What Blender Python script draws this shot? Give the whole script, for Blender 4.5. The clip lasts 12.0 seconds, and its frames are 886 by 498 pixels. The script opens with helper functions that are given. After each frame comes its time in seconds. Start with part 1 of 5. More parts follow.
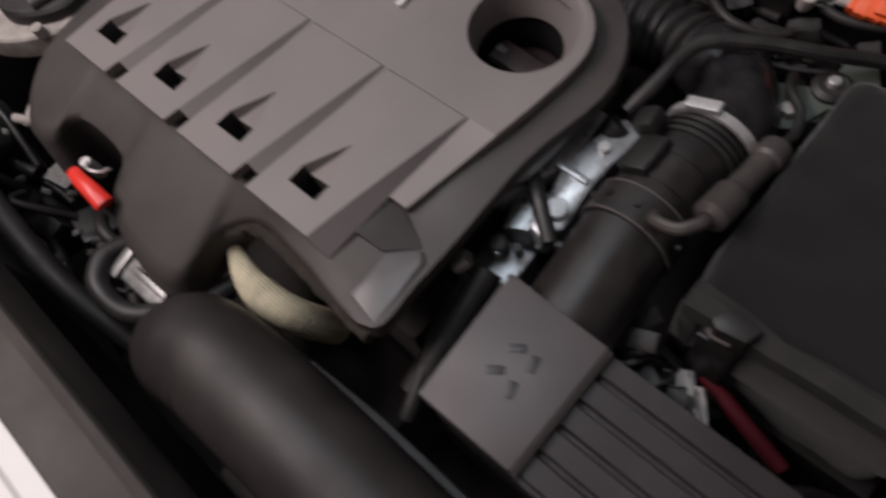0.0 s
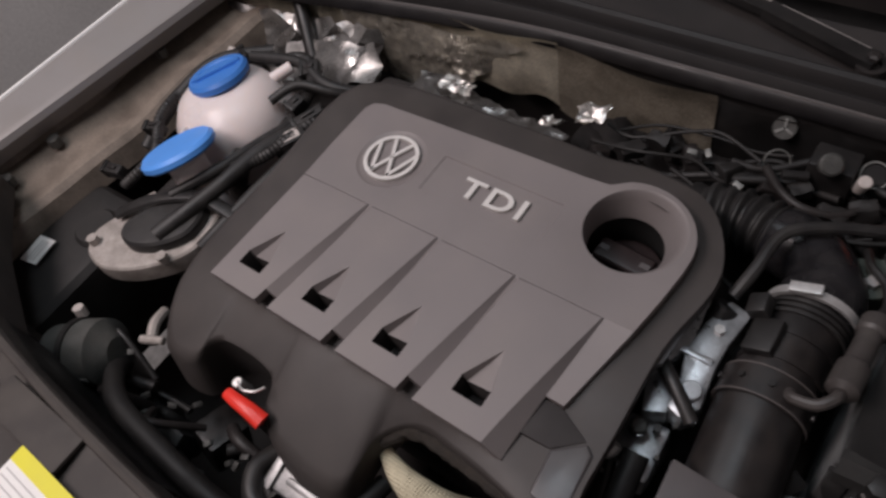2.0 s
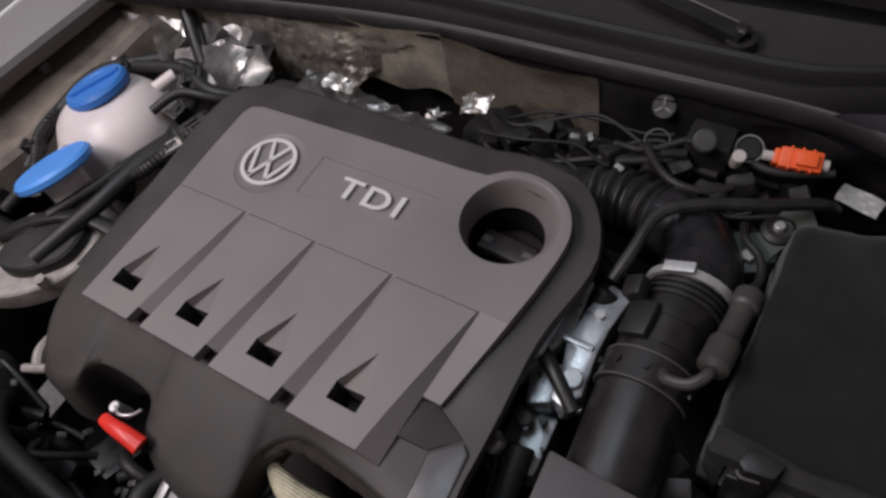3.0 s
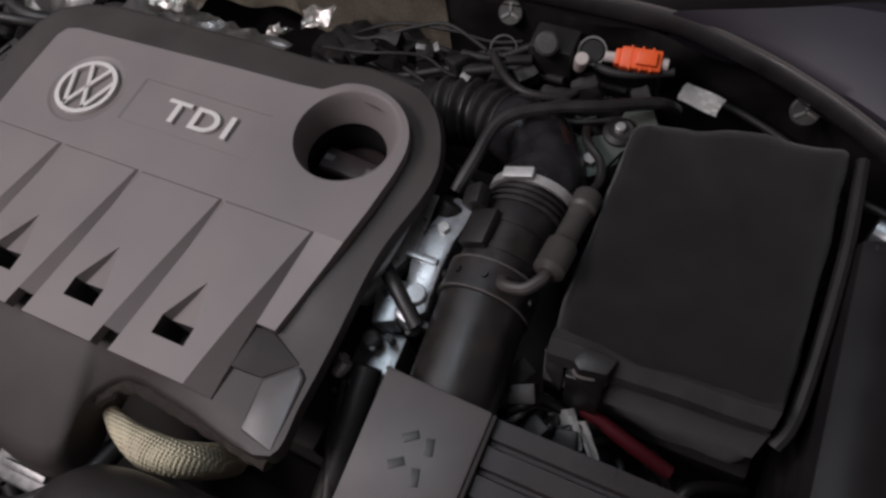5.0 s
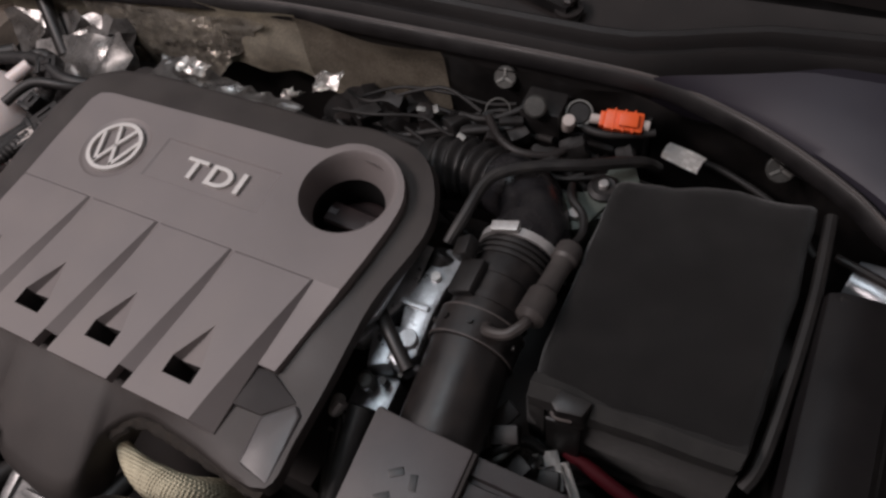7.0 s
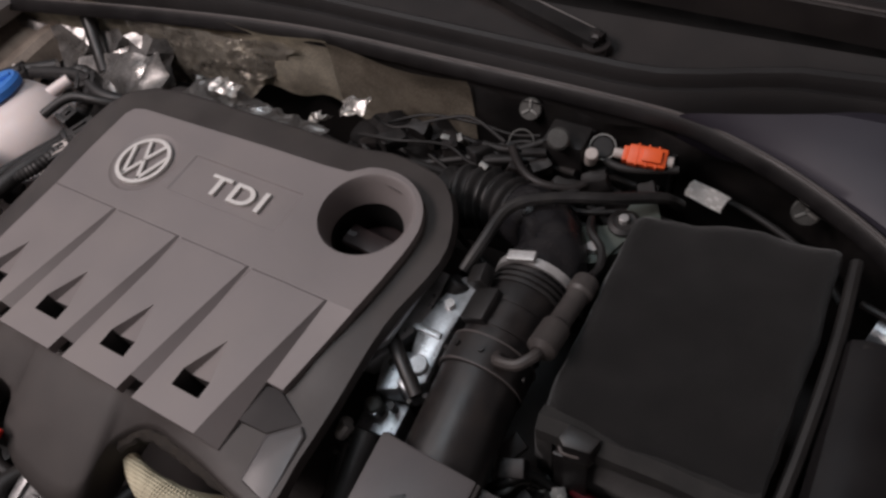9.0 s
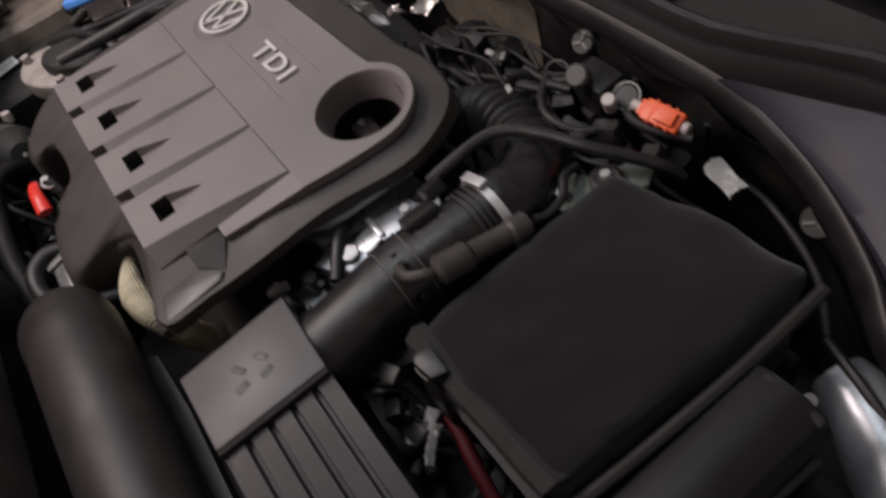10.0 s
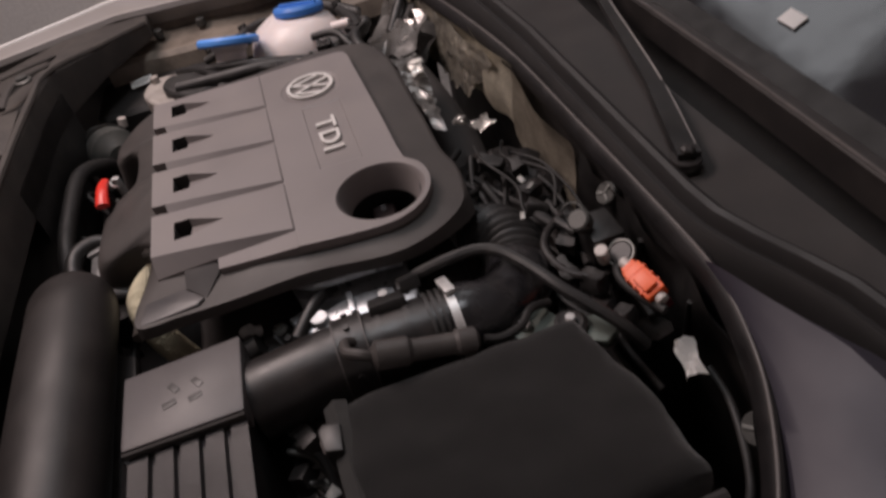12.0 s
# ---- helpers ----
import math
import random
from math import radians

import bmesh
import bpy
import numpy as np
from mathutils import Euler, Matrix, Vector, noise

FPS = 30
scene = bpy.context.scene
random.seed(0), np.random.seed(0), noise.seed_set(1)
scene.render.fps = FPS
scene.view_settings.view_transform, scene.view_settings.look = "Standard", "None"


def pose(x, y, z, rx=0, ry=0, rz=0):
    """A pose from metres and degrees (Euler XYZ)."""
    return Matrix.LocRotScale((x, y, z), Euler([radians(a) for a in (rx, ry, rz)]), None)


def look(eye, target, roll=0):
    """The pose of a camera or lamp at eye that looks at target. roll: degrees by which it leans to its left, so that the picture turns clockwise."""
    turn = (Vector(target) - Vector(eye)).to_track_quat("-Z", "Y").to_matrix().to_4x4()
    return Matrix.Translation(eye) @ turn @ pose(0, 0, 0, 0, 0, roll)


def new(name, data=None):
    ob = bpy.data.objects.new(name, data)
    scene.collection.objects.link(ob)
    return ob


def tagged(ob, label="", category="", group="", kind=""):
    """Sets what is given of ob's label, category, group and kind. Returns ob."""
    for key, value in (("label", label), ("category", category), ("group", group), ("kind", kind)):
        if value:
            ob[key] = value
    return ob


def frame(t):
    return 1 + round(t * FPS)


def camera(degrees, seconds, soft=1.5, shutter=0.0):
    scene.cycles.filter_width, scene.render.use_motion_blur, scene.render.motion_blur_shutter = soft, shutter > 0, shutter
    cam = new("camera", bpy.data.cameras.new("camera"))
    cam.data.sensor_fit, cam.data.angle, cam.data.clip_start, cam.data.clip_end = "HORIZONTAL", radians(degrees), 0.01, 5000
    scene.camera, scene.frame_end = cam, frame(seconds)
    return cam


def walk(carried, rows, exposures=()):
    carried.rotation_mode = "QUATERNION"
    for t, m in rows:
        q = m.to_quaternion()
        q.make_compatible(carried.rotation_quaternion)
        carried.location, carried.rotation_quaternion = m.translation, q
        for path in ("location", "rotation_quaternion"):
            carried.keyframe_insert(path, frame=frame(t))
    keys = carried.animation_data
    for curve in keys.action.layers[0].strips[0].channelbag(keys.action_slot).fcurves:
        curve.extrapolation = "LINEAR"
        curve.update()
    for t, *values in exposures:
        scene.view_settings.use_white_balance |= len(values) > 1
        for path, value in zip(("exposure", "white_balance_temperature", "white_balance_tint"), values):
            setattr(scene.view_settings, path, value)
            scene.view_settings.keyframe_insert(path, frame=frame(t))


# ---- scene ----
cam = camera(63.5, 12.0, soft=2.7, shutter=0.4)
EXPOSURES = [(0.0, 0.14, 6500, 10), (0.4, -0.02, 6500, 10), (1.8, -0.05, 6500, 10), (2.5, -0.02, 6200, 9), (3.7, 0.0, 6150, 8), (5.5, 0.0, 6350, 9), (6.5, 0.0, 6500, 10), (7.5, 0.0, 6500, 10), (9.5, 0.03, 6500, 10), (10.0, 0.13, 6600, 11), (10.8, 0.17, 6750, 13), (11.2, 0.22, 6850, 14), (12.0, 0.17, 6900, 15)]
PATH = [
    (0, (0.313, -0.087, 0.433), (-0.496, 0.35, -1.343), -22.2),
    (0.5, (0.189, -0.146, 0.489), (-0.576, 0.388, -1.281), -18.3),
    (1, (0.168, -0.145, 0.522), (-0.656, 0.517, -1.175), -16.9),
    (1.5, (0.17, -0.155, 0.538), (-0.722, 0.566, -1.101), -17.0),
    (2, (0.208, -0.147, 0.544), (-0.718, 0.593, -1.066), -19.0),
    (2.5, (0.241, -0.117, 0.519), (-0.587, 0.636, -1.138), -17.9),
    (3, (0.265, -0.097, 0.515), (-0.577, 0.694, -1.117), -19.3),
    (3.5, (0.29, -0.073, 0.501), (-0.479, 0.708, -1.172), -20.7),
    (3.7, (0.313, -0.063, 0.501), (-0.434, 0.755, -1.165), -20.0),
    (5.3, (0.327, -0.074, 0.467), (-0.257, 0.686, -1.289), -15.0),
    (5.5, (0.334, -0.065, 0.47), (-0.262, 0.709, -1.275), -16.0),
    (6, (0.359, -0.053, 0.48), (-0.259, 0.75, -1.244), -16.5),
    (6.5, (0.366, -0.069, 0.499), (-0.307, 0.764, -1.19), -16.5),
    (7, (0.363, -0.077, 0.502), (-0.343, 0.769, -1.167), -16.6),
    (7.5, (0.355, -0.08, 0.508), (-0.362, 0.768, -1.156), -15.7),
    (7.7, (0.352, -0.087, 0.506), (-0.385, 0.768, -1.146), -15.4),
    (9.3, (0.392, -0.068, 0.496), (-0.423, 0.807, -1.108), -15.9),
    (9.5, (0.428, -0.053, 0.499), (-0.442, 0.774, -1.101), -15.7),
    (10, (0.562, 0.071, 0.438), (-0.619, 0.398, -1.143), -25.4),
    (10.5, (0.595, 0.075, 0.419), (-0.545, 0.55, -1.154), -20.3),
    (11, (0.629, 0.135, 0.408), (-0.596, 0.485, -1.133), -21.4),
    (11.5, (0.639, 0.202, 0.402), (-0.768, 0.316, -1.016), -19.8),
    (12, (0.635, 0.168, 0.428), (-0.847, 0.378, -0.898), -13.5),
]
walk(cam, [(t, look(eye, target, roll)) for t, eye, target, roll in PATH], EXPOSURES)

# ---------------------------------------------------------------- light
world = bpy.data.worlds.new("garage_air")
scene.world = world
world.use_nodes = True
world.node_tree.nodes["Background"].inputs[0].default_value = (0.5, 0.5, 0.55, 1)
world.node_tree.nodes["Background"].inputs[1].default_value = 0.20


def area_lamp(name, eye, target, size_x, size_y, watts, colour):
    data = bpy.data.lights.new(name, "AREA")
    data.shape, data.size, data.size_y, data.energy, data.color = "RECTANGLE", size_x, size_y, watts, colour
    ob = new(name, data)
    ob.matrix_world = look(eye, target)
    return ob


area_lamp("tube_light", (-0.75, -0.50, 1.48), (-0.1, 0.1, 0), 1.3, 0.35, 24.5, (1.0, 0.865, 0.855))
# Cool source overhead, unseen; set where the intake lid's sheen points.
area_lamp("unseen_cool_light", (-0.22, 0.20, 1.72), (-0.15, 0.2, 0), 0.45, 0.40, 6.5, (0.84, 0.92, 1.0))
# Unseen lamp, added to give the windscreen its pale glow and some fill.
area_lamp("unseen_cool_light", (-1.45, 0.75, 1.84), (-0.6, 0.6, 0), 0.5, 1.2, 4.2, (0.86, 0.93, 1.0))


# ---------------------------------------------------------------- materials
def mat(name, colour, rough=0.5, metal=0.0, vary=0.25, grain=900.0, patch=25.0, bump=0.15, coat=0.0, dust=0.0, dust_colour=(0.22, 0.19, 0.16)):
    """Principled surface with fine grain, larger patches, relief and a film of dust in patches."""
    m = bpy.data.materials.new(name)
    m.use_nodes = True
    n, l = m.node_tree.nodes, m.node_tree.links
    b = n["Principled BSDF"]
    co = n.new("ShaderNodeTexCoord").outputs["Object"]

    def noise_node(scale, detail=3.0):
        k = n.new("ShaderNodeTexNoise")
        k.inputs["Scale"].default_value, k.inputs["Detail"].default_value = scale, detail
        l.new(co, k.inputs["Vector"])
        return k.outputs["Fac"]

    fine, big = noise_node(grain), noise_node(patch, 6.0)
    both = n.new("ShaderNodeMath")
    both.operation = "ADD"
    l.new(fine, both.inputs[0]), l.new(big, both.inputs[1])
    ramp = n.new("ShaderNodeMapRange")
    ramp.inputs["From Min"].default_value, ramp.inputs["From Max"].default_value = 0.7, 1.3
    ramp.inputs["To Min"].default_value, ramp.inputs["To Max"].default_value = 1 - vary, 1 + vary
    l.new(both.outputs[0], ramp.inputs["Value"])
    mul = n.new("ShaderNodeVectorMath")
    mul.operation = "SCALE"
    mul.inputs[0].default_value = colour
    l.new(ramp.outputs[0], mul.inputs["Scale"])
    out = mul.outputs[0]
    if dust:
        where = n.new("ShaderNodeMapRange")
        where.inputs["From Min"].default_value, where.inputs["From Max"].default_value = 0.42, 0.68
        where.inputs["To Max"].default_value = dust
        l.new(noise_node(patch * 1.7, 8.0), where.inputs["Value"])
        mix = n.new("ShaderNodeMix")
        mix.data_type = "RGBA"
        l.new(where.outputs[0], mix.inputs["Factor"])
        l.new(out, mix.inputs[6])
        mix.inputs[7].default_value = (*dust_colour, 1)
        out = mix.outputs[2]
    l.new(out, b.inputs["Base Color"])
    rr = n.new("ShaderNodeMapRange")
    rr.inputs["From Min"].default_value, rr.inputs["From Max"].default_value = 0.3, 0.7
    rr.inputs["To Min"].default_value, rr.inputs["To Max"].default_value = max(0.03, rough - 0.08), min(1, rough + 0.12)
    l.new(big, rr.inputs["Value"])
    l.new(rr.outputs[0], b.inputs["Roughness"])
    b.inputs["Metallic"].default_value = metal
    b.inputs["Coat Weight"].default_value = coat
    if bump:
        k = n.new("ShaderNodeBump")
        k.inputs["Strength"].default_value, k.inputs["Distance"].default_value = bump, 0.0006
        l.new(both.outputs[0], k.inputs["Height"])
        l.new(k.outputs[0], b.inputs["Normal"])
    return m


PLATE = mat("grey_cover_plastic", (0.181, 0.161, 0.159), 0.5, vary=0.11, grain=2500, patch=9, bump=0.12, dust=0.22, dust_colour=(0.235, 0.205, 0.185))
SKIRT = mat("charcoal_cover_plastic", (0.046, 0.040, 0.038), 0.55, vary=0.2, grain=1600, patch=14, bump=0.3, dust=0.30, dust_colour=(0.075, 0.064, 0.058))
# Dark tone painted for shade in holes and deep gaps; black parts share it.
HOLE = mat("deep_shade_black", (0.028, 0.024, 0.023), 0.8, vary=0.3, bump=0.0)
BLACK = mat("black_plastic", (0.012, 0.0112, 0.0112), 0.42, vary=0.3, dust=0.25, dust_colour=(0.038, 0.033, 0.03))
DUCT = mat("dark_grey_duct_plastic", (0.021, 0.0182, 0.0178), 0.44, vary=0.15, grain=1800, patch=12, bump=0.2, dust=0.25, dust_colour=(0.055, 0.047, 0.043))
BOXP = mat("brown_grey_box_plastic", (0.074, 0.067, 0.069), 0.42, vary=0.15, grain=1800, patch=15, bump=0.2, dust=0.25, dust_colour=(0.11, 0.097, 0.09))
DUCT.node_tree.nodes["Principled BSDF"].inputs["Specular IOR Level"].default_value = 0.35
BOXP.node_tree.nodes["Principled BSDF"].inputs["Specular IOR Level"].default_value = 0.40
RUBBER = mat("black_rubber", (0.015, 0.014, 0.014), 0.5, vary=0.3, dust=0.35, dust_colour=(0.06, 0.055, 0.05))
FLEECE = mat("black_fleece", (0.0062, 0.0058, 0.0058), 0.95, vary=0.5, grain=2200, patch=30, bump=0.9, dust=0.15, dust_colour=(0.018, 0.016, 0.015))
FLEECE.node_tree.nodes["Principled BSDF"].inputs["Sheen Weight"].default_value = 0.22
FLEECE.node_tree.nodes["Principled BSDF"].inputs["Specular IOR Level"].default_value = 0.25
CABLE = mat("dull_black_cable", (0.011, 0.0098, 0.0095), 0.6, vary=0.3, dust=0.3, dust_colour=(0.028, 0.024, 0.021))
ALU = mat("cast_aluminium", (0.46, 0.48, 0.50), 0.32, 0.7, vary=0.25, grain=700, patch=60, bump=0.5, dust=0.3, dust_colour=(0.2, 0.2, 0.2))
STEEL = mat("bright_steel", (0.62, 0.61, 0.60), 0.42, 0.6, vary=0.25, bump=0.2, dust=0.35, dust_colour=(0.2, 0.19, 0.18))
FOIL = mat("crinkled_foil", (0.84, 0.82, 0.79), 0.30, 0.85, vary=0.2, grain=260, patch=40, bump=0.8, dust=0.25, dust_colour=(0.34, 0.32, 0.29))
FELT = mat("brown_heat_insulation", (0.62, 0.565, 0.455), 0.75, vary=0.35, grain=420, patch=22, bump=1.0, dust=0.5, dust_colour=(0.30, 0.265, 0.205))
PAINT = mat("grey_violet_car_paint", (0.027, 0.024, 0.034), 0.48, 0.1, vary=0.06, grain=3000, patch=6, bump=0.02, coat=0.0, dust=0.2, dust_colour=(0.046, 0.043, 0.052))
INNER = mat("dusty_painted_sheet", (0.20, 0.165, 0.135), 0.6, vary=0.25, grain=400, patch=20, bump=0.2, dust=0.5, dust_colour=(0.075, 0.06, 0.048))
COWL = mat("black_cowl_plastic", (0.0095, 0.0083, 0.0083), 0.6, vary=0.15, grain=1500, patch=12, bump=0.25, dust=0.3, dust_colour=(0.024, 0.020, 0.019))
COWL_TOP = mat("dusty_cowl_plastic", (0.017, 0.0145, 0.014), 0.7, vary=0.15, grain=1500, patch=10, bump=0.25, dust=0.4, dust_colour=(0.034, 0.028, 0.026))
# Pale edge tone: wear, and highlights painted along seal and glass trim.
SEAL_LIP = mat("pale_edge_tone", (0.075, 0.066, 0.064), 0.55, vary=0.3, grain=700, patch=25, bump=0.2, dust=0.4, dust_colour=(0.12, 0.10, 0.09))
SEAL_RUBBER = mat("dark_seal_rubber", (0.0078, 0.0068, 0.0072), 0.42, vary=0.25, dust=0.15, dust_colour=(0.03, 0.025, 0.024))
PANEL = mat("brown_grey_panel_plastic", (0.038, 0.0325, 0.030), 0.65, vary=0.12, grain=1500, patch=12, bump=0.25, dust=0.4, dust_colour=(0.095, 0.082, 0.07))
BLUE = mat("blue_cap_plastic", (0.05, 0.20, 0.60), 0.4, vary=0.08, bump=0.05)
SKYBLUE = mat("bright_blue_cap_plastic", (0.10, 0.33, 0.86), 0.45, vary=0.06, bump=0.05)
ORANGE = mat("orange_connector_plastic", (0.85, 0.12, 0.025), 0.4, vary=0.12, bump=0.1)
RED = mat("red_plastic", (0.75, 0.035, 0.022), 0.35, vary=0.1, bump=0.05)
ELBOW = mat("shiny_black_rubber", (0.012, 0.0115, 0.013), 0.24, vary=0.25, grain=900, patch=40, bump=0.15, dust=0.2, dust_colour=(0.05, 0.045, 0.043))
PIPE = mat("black_pipe_plastic", (0.0125, 0.011, 0.011), 0.36, vary=0.2, grain=1500, patch=30, bump=0.2, dust=0.35, dust_colour=(0.046, 0.037, 0.033))
DARKRED = mat("dark_red_cable", (0.075, 0.005, 0.010), 0.5, vary=0.15)
WHITE = mat("white_label", (0.78, 0.77, 0.75), 0.5, vary=0.05, bump=0.02)
YELLOW = mat("yellow_label", (0.72, 0.66, 0.04), 0.5, vary=0.06, bump=0.02)
INK = mat("grey_ink", (0.48, 0.47, 0.46), 0.6, vary=0.1, bump=0.0)
SILVER = mat("silver_badge", (0.58, 0.56, 0.54), 0.35, 0.0, vary=0.06, bump=0.02)
GREENISH = mat("grey_green_bracket", (0.10, 0.115, 0.10), 0.5, 0.3, vary=0.25)
LAMP = mat("silver_lamp_housing", (0.27, 0.28, 0.295), 0.28, 0.45, vary=0.25, patch=30)
CONCRETE = mat("garage_concrete", (0.24, 0.235, 0.23), 0.8, vary=0.3, grain=60, patch=3, bump=0.3)
WALL = mat("unseen_pale_wall", (0.74, 0.72, 0.71), 0.8, vary=0.1, grain=80, patch=2)
TANK = mat("milky_tank_plastic", (0.74, 0.66, 0.64), 0.35, vary=0.05, grain=800, patch=10, bump=0.03)
TANK.node_tree.nodes["Principled BSDF"].inputs["Subsurface Weight"].default_value = 0.25
TANK.node_tree.nodes["Principled BSDF"].inputs["Subsurface Radius"].default_value = (0.02, 0.015, 0.012)
GLASS = mat("dark_windscreen_glass", (0.014, 0.014, 0.016), 0.08, vary=0.05, bump=0.0, coat=0.15)
# Black of the printed glass edge; also paints shade in gutter and well.
FRIT_SHADE = mat("frit_and_shade_black", (0.004, 0.004, 0.004), 0.7, vary=0.1, bump=0.0)
CREAM = mat("cream_woven_sleeve", (0.62, 0.56, 0.40), 0.85, vary=0.12, grain=700, patch=30, bump=0.4, dust=0.15, dust_colour=(0.25, 0.2, 0.13))
_t = CREAM.node_tree
_bump = next(k for k in _t.nodes if k.type == "BUMP")
_sum = None
for _dir in ("X", "Y"):
    _w = _t.nodes.new("ShaderNodeTexWave")
    _w.bands_direction = _dir
    _w.inputs["Scale"].default_value, _w.inputs["Distortion"].default_value = 110, 0.6
    _t.links.new(next(k for k in _t.nodes if k.type == "TEX_COORD").outputs["Object"], _w.inputs["Vector"])
    if _sum is None:
        _sum = _w
    else:
        _m = _t.nodes.new("ShaderNodeMath")
        _m.operation = "MULTIPLY"
        _t.links.new(_sum.outputs["Fac"], _m.inputs[0]), _t.links.new(_w.outputs["Fac"], _m.inputs[1])
        _t.links.new(_m.outputs[0], _bump.inputs["Height"])
_bump.inputs["Strength"].default_value, _bump.inputs["Distance"].default_value = 1.0, 0.0012


# ---------------------------------------------------------------- mesh helpers
def thing(name, base, label, category, group="", kind=""):
    ob = new(name)
    ob.location = base
    ob.empty_display_size = 0.01
    ob["base"] = base
    return tagged(ob, label, category, group, kind)


def part(name, bm, material, parent, label="", sharp=32):
    """Links a bmesh, in world places, as one mesh under a thing or a part."""
    root = parent
    while root.parent:
        root = root.parent
    if "base" in root:
        bmesh.ops.translate(bm, verts=bm.verts, vec=-Vector(root["base"]))
    me = bpy.data.meshes.new(name)
    bmesh.ops.recalc_face_normals(bm, faces=bm.faces)
    for f in bm.faces:
        f.smooth = True
    for e in bm.edges:
        e.smooth = len(e.link_faces) == 2 and e.calc_face_angle(0) < radians(sharp)
    bm.to_mesh(me)
    bm.free()
    for m in material if isinstance(material, (list, tuple)) else [material]:
        me.materials.append(m)
    ob = new(name, me)
    ob.parent = parent
    if label:
        ob["label"] = label
    return ob


def piece(name, bm, material, label, category, kind="", base=None, sharp=32):
    """A thing of one mesh."""
    vs = [v.co for v in bm.verts]
    if base is None:
        base = (sum(v.x for v in vs) / len(vs), sum(v.y for v in vs) / len(vs), min(v.z for v in vs))
    holder = new("holder")
    holder["base"] = base
    ob = part(name, bm, material, holder, "", sharp)
    ob.parent = None
    bpy.data.objects.remove(holder)
    ob.location = base
    return tagged(ob, label, category, "", kind)


def bevel(bm, w, seg=2, angle=35):
    es = [e for e in bm.edges if len(e.link_faces) == 2 and e.calc_face_angle(0) > radians(angle)]
    if es and w:
        bmesh.ops.bevel(bm, geom=es, offset=w, segments=seg, affect="EDGES", profile=0.6, clamp_overlap=True)
    return bm


def box(x0, x1, y0, y1, z0, z1, w=0.002, seg=2):
    bm = bmesh.new()
    bmesh.ops.create_cube(bm, size=1)
    for v in bm.verts:
        v.co = ((x0 + x1) / 2 + v.co.x * (x1 - x0), (y0 + y1) / 2 + v.co.y * (y1 - y0), (z0 + z1) / 2 + v.co.z * (z1 - z0))
    return bevel(bm, w, seg)


def prism(pts, z0, z1, w=0.0015, seg=2):
    """An upright prism; z1 may be a number or a function of x and y."""
    bm = bmesh.new()
    lo = [bm.verts.new((x, y, z0)) for x, y in pts]
    hi = [bm.verts.new((x, y, z1(x, y) if callable(z1) else z1)) for x, y in pts]
    bm.faces.new(lo), bm.faces.new(hi)
    for i in range(len(pts)):
        j = (i + 1) % len(pts)
        bm.faces.new((lo[i], lo[j], hi[j], hi[i]))
    bmesh.ops.recalc_face_normals(bm, faces=bm.faces)
    return bevel(bm, w, seg)


def curve(pts, steps=8, closed=False):
    """A Catmull-Rom curve through the points."""
    p = [Vector(q) for q in pts]
    out, n = [], len(p)
    for i in range(n if closed else n - 1):
        a, b, c, d = (p[(i + k) % n] if closed else p[min(max(i + k, 0), n - 1)] for k in (-1, 0, 1, 2))
        for s in range(steps):
            t = s / steps
            out.append(0.5 * (2 * b + (c - a) * t + (2 * a - 5 * b + 4 * c - d) * t * t + (3 * b - a - 3 * c + d) * t ** 3))
    if not closed:
        out.append(p[-1])
    return out


def loft(rings, cap=True, closed=True):
    bm = bmesh.new()
    rows = [[bm.verts.new(v) for v in r] for r in rings]
    n = len(rows[0])
    for a, b in zip(rows, rows[1:]):
        for i in range(n if closed else n - 1):
            j = (i + 1) % n
            bm.faces.new((a[i], a[j], b[j], b[i]))
    if cap and closed:
        bm.faces.new(rows[0]), bm.faces.new(rows[-1])
    return bm


def tube(pts, r, n=12, steps=6, ripple=0.0, waves=0, flat=1.0):
    """A hose along the points; r is a number or a function of the way along (0 to 1)."""
    c = curve(pts, steps) if len(pts) > 2 or waves else [Vector(p) for p in pts]
    if waves:
        fine = []
        for a, b in zip(c, c[1:]):
            fine += [a.lerp(b, k / 4) for k in range(4)]
        c = fine + [c[-1]]
    rings, side = [], None
    for i, p in enumerate(c):
        d = (c[min(i + 1, len(c) - 1)] - c[max(i - 1, 0)]).normalized()
        if side is None:
            side = d.orthogonal().normalized() if abs(d.z) > 0.9 else d.cross(Vector((0, 0, 1))).normalized()
        side = (side - d * side.dot(d)).normalized()
        up = side.cross(d)
        u = i / (len(c) - 1)
        rad = (r(u) if callable(r) else r) * (1 + ripple * math.sin(u * waves * 2 * math.pi))
        rings.append([p + side * rad * math.cos(a) + up * rad * flat * math.sin(a) for a in (2 * math.pi * k / n for k in range(n))])
    return loft(rings)


def rev(profile, m=Matrix(), n=24):
    """A turned body: (radius, height) from the foot up, about z, laid by m."""
    bm = loft([[Vector((r * math.cos(a), r * math.sin(a), z)) for a in (2 * math.pi * k / n for k in range(n))] for r, z in profile])
    bmesh.ops.transform(bm, matrix=m, verts=bm.verts)
    return bm


def aim(a, b):
    """The pose that lays z from a to b."""
    return Matrix.Translation(a) @ (Vector(b) - Vector(a)).to_track_quat("Z", "Y").to_matrix().to_4x4()


def rod(a, b, r, n=14, w=0.0):
    h = (Vector(b) - Vector(a)).length
    prof = [(r, 0), (r, h)] if not w else [(r - w, 0), (r, w), (r, h - w), (r - w, h)]
    return rev(prof, aim(a, b), n)


